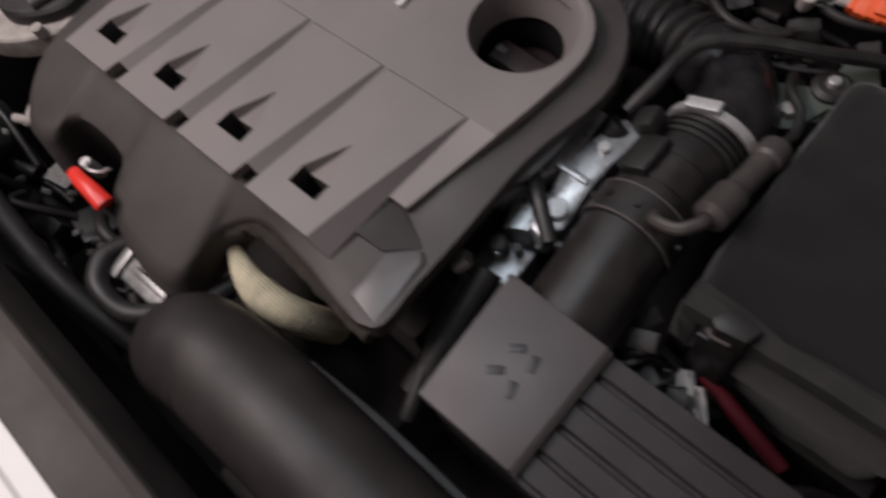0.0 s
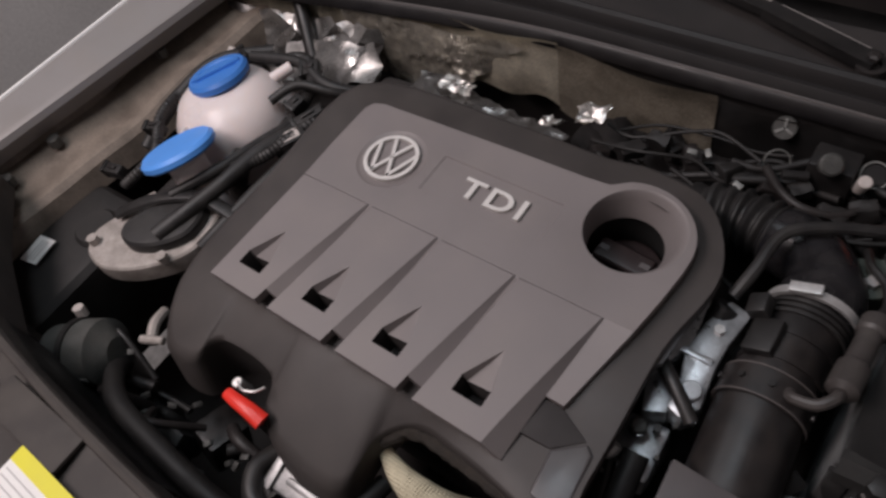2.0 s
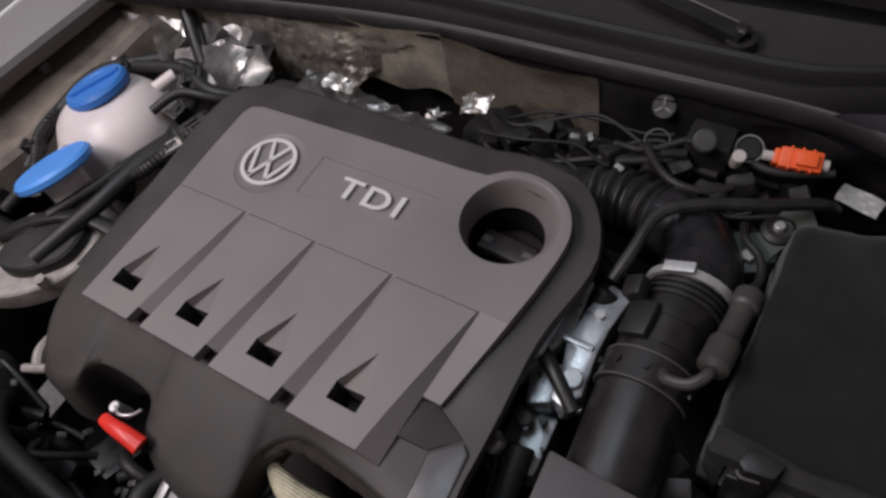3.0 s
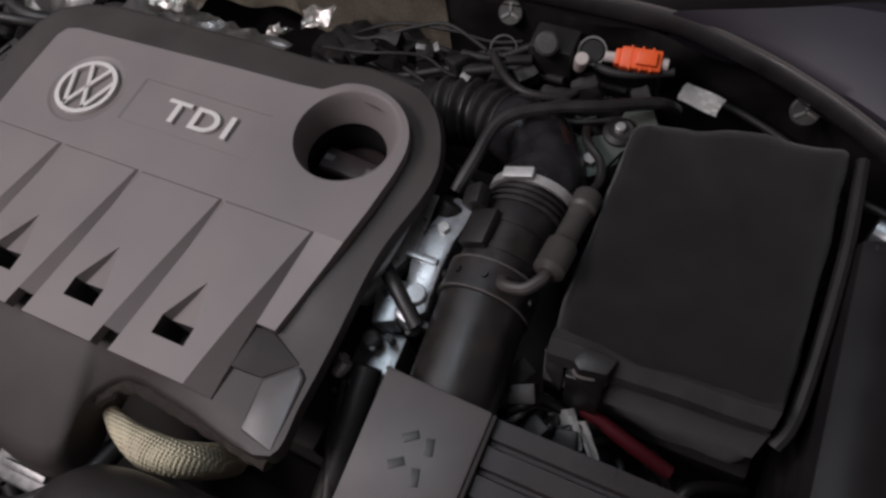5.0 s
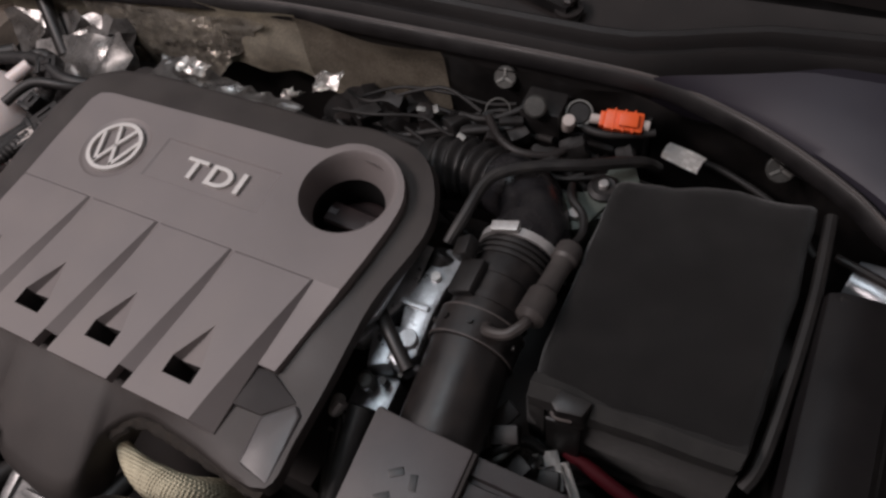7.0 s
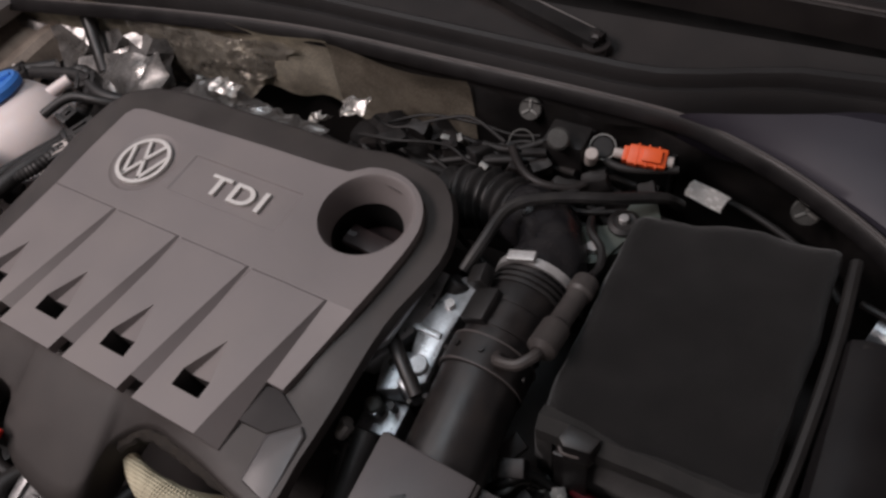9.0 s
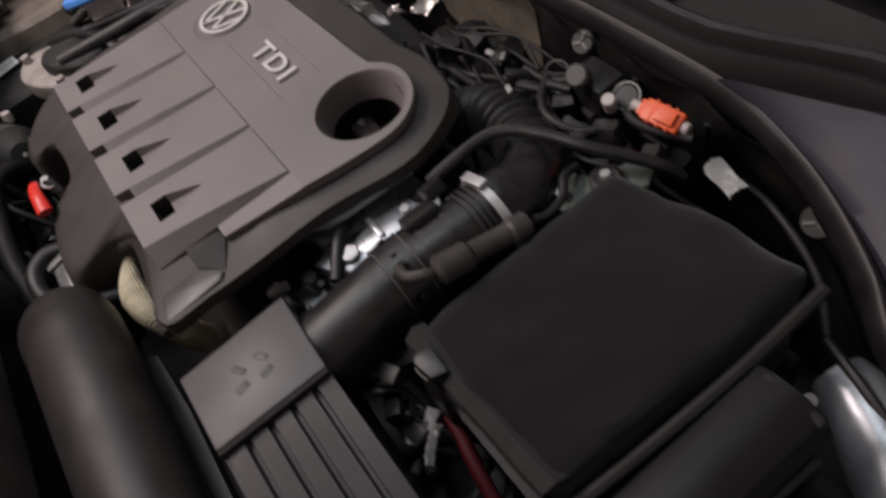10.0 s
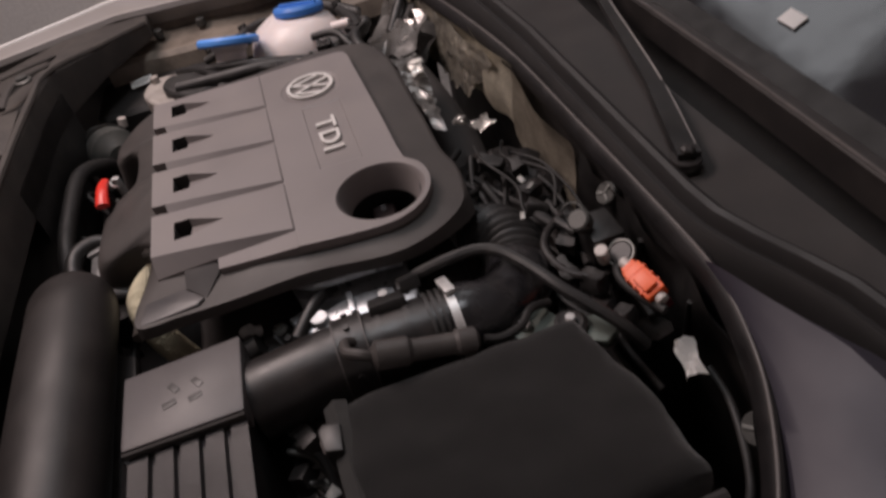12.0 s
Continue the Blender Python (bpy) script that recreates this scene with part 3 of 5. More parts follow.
        if close:
            bm.faces.new(last)

    sink(loops[1], ((0.985, -0.0006), (0.955, -0.0025), (0.90, -0.009), (0.81, -0.024), (0.78, -0.030), (0.765, -0.034)), False, (-0.0375, -0.004))
    sink(loops[2], ((0.97, -0.0011),))
    sink(loops[3], ((0.95, -0.0010), (0.90, -0.0016)))
    bmesh.ops.remove_doubles(bm, verts=bm.verts, dist=0.0004)
    rim = [e for e in bm.edges if len(e.link_faces) == 1 and min(v.co.z for v in e.verts) > -0.03]
    ex = bmesh.ops.extrude_edge_only(bm, edges=rim)
    for v in ex["geom"]:
        if isinstance(v, bmesh.types.BMVert):
            v.co.z -= 0.010
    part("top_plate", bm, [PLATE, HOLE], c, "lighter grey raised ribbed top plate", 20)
    # --- dark skirt
    inner = [(-0.294, -0.014), (-0.296, 0.1), (-0.294, 0.22), (-0.15, 0.234), (-0.02, 0.236), (0.02, 0.248), (0.07, 0.238), (0.092, 0.19), (0.080, 0.11), (0.050, 0.035), (0.032, 0.004), (0.022, -0.014), (0.0, -0.014), (-0.035, -0.014)]
    inner += [(-0.06, -0.014), (-0.085, -0.014), (-0.135, -0.014), (-0.165, -0.014), (-0.180, -0.014), (-0.186, -0.014), (-0.197, -0.014), (-0.256, -0.014), (-0.268, -0.014), (-0.276, -0.014), (-0.288, -0.014)]
    outer = [(-0.352, -0.050, -0.032), (-0.357, 0.1, -0.024), (-0.352, 0.264, -0.024), (-0.15, 0.286, -0.022), (-0.03, 0.286, -0.022), (0.015, 0.292, -0.022), (0.080, 0.275, -0.020), (0.1205, 0.208, -0.016), (0.1105, 0.115, -0.0145), (0.112, 0.035, -0.0150), (0.1125, -0.01, -0.0135), (0.111, -0.051, -0.012), (0.02, -0.044, -0.024), (-0.035, -0.042, -0.034)]
    outer += [(-0.064, -0.066, -0.045), (-0.074, -0.118, -0.060), (-0.142, -0.122, -0.060), (-0.168, -0.114, -0.056), (-0.181, -0.100, -0.051), (-0.186, -0.082, -0.044), (-0.197, -0.074, -0.0415), (-0.262, -0.074, -0.0415), (-0.276, -0.082, -0.044), (-0.284, -0.102, -0.051), (-0.325, -0.105, -0.054)]
    foot = [(-0.364, -0.06), (-0.366, 0.1), (-0.362, 0.272), (-0.15, 0.294), (-0.03, 0.294), (0.018, 0.300), (0.084, 0.279), (0.122, 0.208), (0.1115, 0.115), (0.113, 0.035), (0.1135, -0.012), (0.112, -0.053), (0.02, -0.048), (-0.036, -0.046)]
    foot += [(-0.064, -0.070), (-0.074, -0.134), (-0.142, -0.138), (-0.169, -0.124), (-0.180, -0.104), (-0.185, -0.080), (-0.197, -0.071), (-0.262, -0.071), (-0.277, -0.080), (-0.288, -0.118), (-0.335, -0.120)]
    deep = [-0.12, -0.11, -0.11, -0.08, -0.07, -0.07, -0.040, -0.030, -0.0275, -0.027, -0.026, -0.026, -0.036, -0.055, -0.09, -0.105, -0.11, -0.115, -0.12, -0.13, -0.13, -0.13, -0.13, -0.125, -0.12]

    def spaced(pts):
        """A closed curve whose knots follow the root of the distances, so that it neither loops nor overshoots."""
        p, n, out = [Vector(q) for q in pts], len(pts), []
        for i in range(n):
            a, b, c_, d = p[i - 1], p[i], p[(i + 1) % n], p[(i + 2) % n]
            t1 = max(1e-4, (b - a).length ** 0.5)
            t2 = t1 + max(1e-4, (c_ - b).length ** 0.5)
            t3 = t2 + max(1e-4, (d - c_).length ** 0.5)
            for k in range(5):
                t = t1 + (t2 - t1) * k / 5
                a1, a2, a3 = a.lerp(b, t / t1), b.lerp(c_, (t - t1) / (t2 - t1)), c_.lerp(d, (t - t2) / (t3 - t2))
                out.append(a1.lerp(a2, t / t2).lerp(a2.lerp(a3, (t - t1) / (t3 - t1)), (t - t1) / (t2 - t1)))
        return out

    n_in = len(inner)
    flat_in = [Vector((*inner[i], 0)).lerp(Vector((*inner[(i + 1) % n_in], 0)), k / 5) for i in range(n_in) for k in range(5)]
    for q in flat_in:
        q.z = -0.017 + 0.008 * max(0.0, min(1.0, (q.y + 0.026 - (0.06 if q.x > 0 else 0)) / 0.03))
    edge_out = spaced(outer)
    foot_out = spaced([(*foot[i], deep[i]) for i in range(n_in)])
    shoulder = [a.lerp(b, 0.25) for a, b in zip(flat_in, edge_out)]
    for q, v in zip(shoulder, edge_out):
        q.z = -0.0168 + 0.12 * (v.z + 0.013) + 0.0055 * max(0.0, min(1.0, (q.y + 0.02 - (0.06 if q.x > 0 else 0)) / 0.03))
    fall = [a.lerp(b, 0.92) for a, b in zip(flat_in, edge_out)]
    for q, v in zip(fall, edge_out):
        q.z = -0.0145 + 0.88 * (v.z + 0.0145)
    under = [Vector((*a.lerp(b, 0.4).to_2d(), max(a.z - 0.010, 0.6 * a.z + 0.4 * b.z))) for a, b in zip(edge_out, foot_out)]
    bm = loft([flat_in, shoulder, fall, edge_out, under, foot_out], cap=False)
    part("skirt", bm, SKIRT, c, "darker charcoal skirt with fine dust", 62)
    # facet wedge at the near right corner
    part("corner_facet", prism([(0.076, -0.006), (0.099, 0.0135), (0.107, 0.007), (0.1112, -0.0495), (0.080, -0.0435)], -0.03, lambda x, y: -0.0112 - 0.05 * max(0, 0.098 - x), 0.003, 3), SKIRT_SHEEN, c, "smoother corner facet, its sheen put into a paler grey")
    # The pocket's shade is painted: darker plastic than the skirt round it.
    part("side_pocket", prism([(0.027, -0.007), (0.046, 0.0285), (0.066, 0.0295), (0.098, 0.0150), (0.0755, -0.005)], -0.03, lambda x, y: -0.0125 - 0.03 * max(0, x - 0.05), 0.002), SKIRT_SHADED, c, "recessed panel beside the ribs, its shade put into the colour")
    part("foam_strip", crumple(tube([(-0.064, -0.066, -0.058), (-0.045, -0.050, -0.048), (-0.02, -0.046, -0.042), (0.03, -0.050, -0.036), (0.075, -0.054, -0.030), (0.108, -0.056, -0.026)], 0.0055, 8, 10), 0.002, 120), FOAM, c, "torn brown foam strip under the edge")
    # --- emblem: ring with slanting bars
    m = Matrix.Translation((-0.222, 0.171, -0.0014))
    em = part("emblem_ring", ring(0.0305, 0.0262, 0, 0.004, m, 40), SILVER, c, "silver ring emblem")
    for x0, y0, x1, y1 in ((-0.0232, 0.0115, -0.0105, -0.0212), (-0.0105, -0.0212, -0.001, -0.001), (0.001, -0.001, 0.0105, -0.0212), (0.0105, -0.0212, 0.0232, 0.0115), (-0.0105, 0.0232, -0.0012, 0.0045), (0.0012, 0.0045, 0.0105, 0.0232)):
        d = Vector((x1 - x0, y1 - y0, 0))
        b = box(-0.0022, d.length + 0.0022, -0.0022, 0.0022, 0, 0.0035, 0.0006, 1)
        moved(b, m @ Matrix.Translation((x0, y0, 0)) @ pose(0, 0, 0, 0, 0, math.degrees(math.atan2(d.y, d.x))))
        part("emblem_bar", b, SILVER, em)
    # --- raised lettering
    fc = bpy.data.curves.new("lettering", "FONT")
    fc.body, fc.size, fc.extrude, fc.offset = "TDI", 0.0330, 0.0016, 0.0005
    fc.space_character = 1.18
    tmp = new("tmp", fc)
    dg = bpy.context.evaluated_depsgraph_get()
    me = bpy.data.meshes.new_from_object(tmp.evaluated_get(dg))
    bpy.data.objects.remove(tmp)
    bm = bmesh.new()
    bm.from_mesh(me)
    bmesh.ops.remove_doubles(bm, verts=bm.verts, dist=0.00005)
    moved(bm, Matrix.Translation((-0.132, 0.163, 0.0010)) @ Matrix.Diagonal((1.28, 1.0, 1, 1)))
    part("lettering", bm, SILVER, c, "raised silver lettering")
    return c


engine_cover()


CAP = mat("dark_brown_black_plastic", (0.016, 0.0095, 0.0095), 0.38, vary=0.2, bump=0.1, dust=0.2, dust_colour=(0.05, 0.035, 0.033))


def oil_cap():
    o = thing("oil_filler_cap", (0.036, 0.197, -0.09), "black oil filler cap sunk deep in the round opening", "oil cap")
    m = Matrix.Translation((0.031, 0.202, -0.092))
    part("cap_body", rev([(0.036, 0), (0.0385, 0.01), (0.0365, 0.021), (0.032, 0.023)], m, 28), CAP, o)
    part("grip_bar", moved(box(-0.030, 0.030, -0.013, 0.013, 0.022, 0.045, 0.006, 3), m @ pose(0, 0, 0, 0, 0, -4)), CAP, o)
    # Two pale flats paint the glints on the grip.
    for k in (-1, 1):
        part("grip_glint", moved(box(k * 0.022 - 0.005, k * 0.022 + 0.005, -0.003, 0.003, 0.0452, 0.0456, 0), m @ pose(0, 0, 0, 0, 0, -4)), BOXP, o, "glint painted as a small pale mark")
    # Well wall blackened in colour, as deep shade round the cap.
    part("well", rev([(0.0425, -0.03), (0.0425, 0.054), (0.0415, 0.054), (0.0415, -0.03)], m, 28), FRIT_SHADE, o, "well round the cap, its shade put in as black")
    return o


oil_cap()


def engine_block():
    e = thing("engine_block", (-0.12, 0.1, -0.45), "engine block under the cover, the shade there put into its colour", "engine")
    # Plain lumps that close the view under the cover; shade is their colour.
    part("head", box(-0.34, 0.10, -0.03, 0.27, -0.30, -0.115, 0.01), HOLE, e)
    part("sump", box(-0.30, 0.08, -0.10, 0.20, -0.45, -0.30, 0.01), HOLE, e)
    part("gearbox", box(0.10, 0.42, -0.06, 0.30, -0.45, -0.26, 0.02), BLACK, e)
    return e


engine_block()


BINDING = mat("dull_grey_fleece_binding", (0.016, 0.0155, 0.015), 0.8, vary=0.4, grain=1500, patch=40, bump=0.6, dust=0.3, dust_colour=(0.04, 0.038, 0.035))


def battery():
    b = thing("car_battery", (0.335, 0.225, -0.24), "car battery wrapped in a black fleece jacket", "battery")
    body = box(0.254, 0.424, 0.105, 0.347, -0.235, -0.030, 0.016, 4)
    bmesh.ops.subdivide_edges(body, edges=[e for e in body.edges if e.calc_length() > 0.1], cuts=14, use_grid_fill=True)
    for v in body.verts:
        v.co.y -= 0.026 * (1 - (v.co.x - 0.254) / 0.17) * (v.co.y - 0.105) / 0.242
    crumple(crumple(crumple(body, 0.007, 11), 0.0035, 24, 3), 0.0016, 60, 5)
    part("fleece_jacket", body, FLEECE, b)
    part("front_flap", moved(box(-0.082, 0.082, -0.005, 0.0, -0.050, 0.0, 0.002), pose(0.336, 0.106, -0.046, -8)), FLEECE, b)
    part("flap_seam", tube([(0.256, 0.104, -0.037), (0.30, 0.101, -0.036), (0.37, 0.101, -0.036), (0.418, 0.105, -0.038)], 0.0013, 6), DUCT, b, "grey stitched seam")
    part("edge_binding", loft([[Vector(a).lerp(Vector(b), k / 10) + Vector((0, 0.0004, 0.0005)) * math.sin(k * 1.3) for k in range(11)] for a, b in (((0.257, 0.116, -0.030), (0.418, 0.122, -0.034)), ((0.257, 0.106, -0.0255), (0.418, 0.112, -0.028)), ((0.258, 0.096, -0.033), (0.416, 0.101, -0.035)), ((0.259, 0.094, -0.047), (0.413, 0.099, -0.046)))], closed=False), BINDING, b, "dull grey bound edge of the jacket")
    clip = part("clip", prism([(0.278, 0.094), (0.284, 0.089), (0.304, 0.092), (0.308, 0.106), (0.282, 0.108)], -0.056, -0.0225, 0.003), BLACK, b, "black plastic retaining clip")
    part("clip_edge", tube([(0.2795, 0.0925, -0.037), (0.2835, 0.0888, -0.037), (0.296, 0.0905, -0.037)], 0.0013, 6), SEAL_LIP, clip, "pale clip edge")
    part("strap", moved(box(-0.014, 0.014, -0.004, 0.0, -0.075, 0.0, 0.002), pose(0.288, 0.094, -0.05, -4, 0, 4)), BLACK, b, "black strap under the clip")
    part("strap", moved(box(-0.008, 0.008, -0.003, 0.0, -0.085, 0.0, 0.002), pose(0.264, 0.101, -0.04, -4, 0, -10)), BINDING, b, "grey strap at the jacket's corner")
    part("side_tray", tube([(0.434, 0.345, -0.045), (0.437, 0.25, -0.045), (0.432, 0.13, -0.05), (0.424, 0.098, -0.06)], 0.0055, 8), CABLE, b)
    part("tray", box(0.25, 0.432, 0.098, 0.352, -0.25, -0.17, 0.006), BLACK, b)
    return b


battery()


LID = mat("satin_black_lid", (0.022, 0.020, 0.021), 0.42, vary=0.15, grain=1800, patch=15, bump=0.15, dust=0.2, dust_colour=(0.05, 0.045, 0.043))


def fuse_box():
    f = thing("fuse_box", (0.47, 0.18, -0.2), "long black plastic fuse box beside the battery", "fuse box")
    part("body", box(0.445, 0.50, 0.03, 0.262, -0.2, -0.045, 0.004), BLACK, f)
    rows = []
    for x, z in ((0.442, -0.050), (0.446, -0.036), (0.456, -0.030), (0.482, -0.028), (0.496, -0.034), (0.504, -0.050)):
        rows.append([Vector((x + 0.02 * (0.15 - y) * 0.5, y, z)) for y in (0.02, 0.1, 0.18, 0.255, 0.266)])
    lid = loft(rows, closed=False)
    bmesh.ops.solidify(lid, geom=lid.faces[:], thickness=0.002)
    part("lid", lid, LID, f, "dark grey rounded lid")
    part("hinge", rod((0.452, 0.262, -0.034), (0.497, 0.262, -0.036), 0.005, 10, 0.001), BLACK, f)
    part("side_rib", tube([(0.50, 0.02, -0.052), (0.503, 0.14, -0.055), (0.505, 0.25, -0.058)], 0.004, 8), BLACK, f)
    return f


fuse_box()


def headlamp():
    h = thing("headlamp", (0.53, 0.29, -0.25), "back of a headlamp with pale silvery housing", "headlamp")
    rows = []
    for u in range(9):
        a = u / 8
        c = Vector((0.468 + 0.15 * a, 0.330 - 0.03 * a - 0.05 * a * a, -0.110 - 0.02 * a))
        r = 0.010 + 0.029 * math.sin(math.pi * (0.15 + 0.7 * a))
        rows.append([c + Vector((0.25 * r * math.cos(t), r * math.cos(t) * 0.9, r * 0.9 * math.sin(t))) for t in (2 * math.pi * k / 14 for k in range(14))])
    part("housing", loft(rows), LAMP, h)
    part("lower_housing", box(0.50, 0.62, 0.0, 0.28, -0.28, -0.13, 0.015), BLACK, h)
    part("adjuster", rod((0.466, 0.286, -0.10), (0.474, 0.290, -0.082), 0.005, 10, 0.001), STEEL, h, "pale adjuster screw")
    part("trim_edge", tube([(0.45, 0.335, -0.085), (0.50, 0.318, -0.085), (0.56, 0.300, -0.10), (0.62, 0.27, -0.12)], 0.004, 8), DUCT, h)
    return h


headlamp()


def intake_box():
    b = thing("air_intake_box", (0.25, -0.02, -0.2), "dark grey air intake box with ribbed lid", "air intake")
    part("lid", prism([(0.163, -0.064), (0.241, -0.064), (0.241, 0.037), (0.157, 0.040)], -0.045, -0.018, 0.003), BOXP, b)
    # ribbed slope
    rows = []
    ys = []
    y = -0.066
    while y < 0.036:
        ys += [(y, 0), (y + 0.0015, -0.005), (y + 0.0045, -0.005), (y + 0.006, 0)]
        y += 0.0205
    ys.append((0.036, 0))
    for x, z in ((0.2435, -0.027), (0.30, -0.028), (0.38, -0.031), (0.43, -0.040), (0.46, -0.060)):
        rows.append([Vector((x, yy, z + dz)) for yy, dz in ys])
    bm = loft(rows, closed=False)
    bmesh.ops.solidify(bm, geom=bm.faces[:], thickness=0.004)
    part("ribbed_lid", bm, BOXP, b, "ribbed dark grey lid", 25)
    part("body", prism([(0.164, -0.063), (0.30, -0.064), (0.455, -0.064), (0.455, 0.034), (0.30, 0.034), (0.240, 0.034), (0.158, 0.038)], -0.2, lambda x, y: -0.038 - 0.28 * max(0, x - 0.38), 0.003), BLACK, b)
    for k, (dx, dy) in enumerate(((-0.008, 0.012), (0.007, 0.010), (-0.010, -0.008), (0.006, -0.012))):
        part("lid_mark", moved(box(-0.006, 0.006, -0.003, 0.003, -0.0181, -0.0174, 0.0003), Matrix.Translation((0.203 + dx, -0.012 + dy, 0)) @ pose(0, 0, 0, 0, 0, 35 + 70 * (k % 2))), BLACK, b, "embossed mark")
    part("hinge_line", box(0.2410, 0.2440, -0.064, 0.036, -0.026, -0.0205, 0.0005), HOLE, b)
    return b


intake_box()


def intake_pipe():
    p = thing("intake_pipe", (0.2, 0.15, -0.09), "black plastic air intake pipe with metal clamp", "pipe")
    a, m1, m2, z = Vector((0.201, 0.036, -0.060)), Vector((0.194, 0.13, -0.056)), Vector((0.196, 0.222, -0.057)), 0
    part("front_pipe", tube([a, m1], 0.036, 28), PIPE, p)
    part("collar", rod((0.1945, 0.118, -0.056), (0.194, 0.146, -0.056), 0.0385, 28, 0.001), PIPE, p)
    part("sensor_housing", tube([(0.194, 0.146, -0.056), (0.196, 0.225, -0.057)], 0.0345, 24), PIPE, p)
    for y, r in ((0.160, 0.0362), (0.186, 0.0358)):
        part("moulded_ring", moved(ring(r, r - 0.003, -0.0025, 0.0025, Matrix(), 30), aim((0.195, y, -0.0565), (0.195, y + 1, -0.0565))), PIPE, p)
    part("sensor_block", moved(box(-0.013, 0.013, -0.017, 0.017, 0.0, 0.011, 0.003), pose(0.176, 0.172, -0.030, 0, -28, 0)), BLACK, p)
    part("sensor_plug", moved(box(-0.009, 0.009, -0.010, 0.010, 0.0, 0.014, 0.003), pose(0.164, 0.197, -0.028, 0, -35, 8)), BLACK, p)
    for y in (0.119, 0.1455):
        part("collar_rim", moved(ring(0.0392, 0.0375, -0.0007, 0.0007, Matrix(), 30), aim((0.1945, y, -0.056), (0.1945, y + 1, -0.056))), SEAL_LIP, p, "worn lighter rim")
    for k in range(5):
        a = radians(20 + 35 * k)
        part("collar_screw", rod((0.194 + 0.036 * math.cos(a), 0.132, -0.056 + 0.036 * math.sin(a)), (0.194 + 0.041 * math.cos(a), 0.132, -0.056 + 0.041 * math.sin(a)), 0.003, 8), BLACK, p)
    for y in (0.205, 0.211, 0.217):
        part("sleeve_rib", moved(ring(0.0375, 0.034, -0.0015, 0.0015, Matrix(), 28), aim((0.196, y, -0.057), (0.196, y + 1, -0.057))), RUBBER, p)
    part("clamp", moved(ring(0.0400, 0.036, -0.004, 0.004, Matrix(), 30), aim((0.197, 0.226, -0.057), (0.197, 1.226, -0.057))), STEEL, p, "bright metal hose clamp")
    part("clamp_screw", moved(box(-0.013, 0.013, -0.005, 0.005, 0, 0.005, 0.001), pose(0.186, 0.226, -0.019, 0, -14, 8)), STEEL, p, "bright clamp screw")
    part("elbow", tube([(0.197, 0.222, -0.057), (0.198, 0.255, -0.058), (0.178, 0.290, -0.065), (0.140, 0.308, -0.075)], lambda u: 0.037 - 0.006 * u + 0.0018 * math.sin(9 * u), 24, 8), ELBOW, p, "smooth shiny black rubber elbow")
    part("bellows", tube([(0.140, 0.308, -0.075), (0.105, 0.315, -0.080), (0.065, 0.312, -0.088), (0.03, 0.30, -0.11)], 0.031, 20, 8, 0.10, 9), RUBBER, p, "ribbed rubber bellows")
    return p


intake_pipe()


CANISTER = mat("faded_brown_grey_plastic", (0.050, 0.044, 0.042), 0.42, vary=0.2, grain=1200, patch=40, bump=0.15, dust=0.3, dust_colour=(0.085, 0.074, 0.066))


def canister():
    c = thing("vacuum_canister", (0.242, 0.19, -0.03), "small dark grey plastic canister with thin hoses", "canister")
    a, b = Vector((0.239, 0.146, -0.012)), Vector((0.243, 0.240, -0.034))
    part("barrel", rev([(0.007, 0), (0.0125, 0.004), (0.0125, 0.03), (0.0095, 0.034), (0.0095, 0.07), (0.012, 0.073), (0.012, 0.088), (0.006, 0.092)], aim(a, b), 18), CANISTER, c)
    part("front_hose", tube([a, (0.237, 0.138, -0.008), (0.228, 0.128, -0.010), (0.212, 0.128, -0.016), (0.208, 0.134, -0.022)], 0.0048, 10), CANISTER, c, "grey hose bend")
    part("rear_hose", tube([b, (0.245, 0.255, -0.038), (0.238, 0.275, -0.040), (0.222, 0.290, -0.042), (0.215, 0.31, -0.05)], 0.004, 8), BLACK, c)
    return c


canister()
piece("vacuum_hose", tube([(0.135, 0.205, -0.04), (0.142, 0.235, -0.028), (0.146, 0.268, -0.024), (0.160, 0.288, -0.024), (0.190, 0.306, -0.026), (0.225, 0.322, -0.03), (0.266, 0.352, -0.045), (0.28, 0.37, -0.07)], 0.0058, 10), RUBBER, "long thin black hose crossing the elbow", "hose")


def coolant_tank():
    t = thing("coolant_tank", (-0.527, 0.17, -0.16), "milky white spherical coolant tank with blue cap", "coolant tank")
    c = Matrix.Translation((-0.527, 0.178, -0.085))
    prof = [(0.03, -0.07), (0.06, -0.062), (0.078, -0.035), (0.082, -0.004), (0.080, 0.002), (0.076, 0.025), (0.064, 0.045), (0.045, 0.058), (0.030, 0.062)]
    part("tank", rev(prof, c, 36), TANK, t)
    part("seam", ring(0.0845, 0.080, -0.006, -0.002, c, 36), TANK, t)
    cc = Matrix.Translation((-0.541, 0.194, -0.030)) @ pose(0, 0, 0, -4, -14, 0)
    cap = part("cap", rev([(0.036, 0), (0.041, 0.002), (0.042, 0.010), (0.039, 0.0145), (0.030, 0.0150), (0.028, 0.0135)], cc, 32), BLUE, t, "blue screw cap")
    part("cap_grip", moved(box(-0.034, 0.034, -0.0045, 0.0045, 0.012, 0.0185, 0.002), cc @ pose(0, 0, 0, 0, 0, 58)), BLUE, cap)
    part("spigot", rod((-0.50, 0.235, -0.05), (-0.485, 0.265, -0.045), 0.008, 12, 0.001), TANK, t)
    part("level_plug", rod((-0.462, 0.118, -0.085), (-0.448, 0.100, -0.085), 0.012, 12, 0.002), BLACK, t)
    return t


coolant_tank()


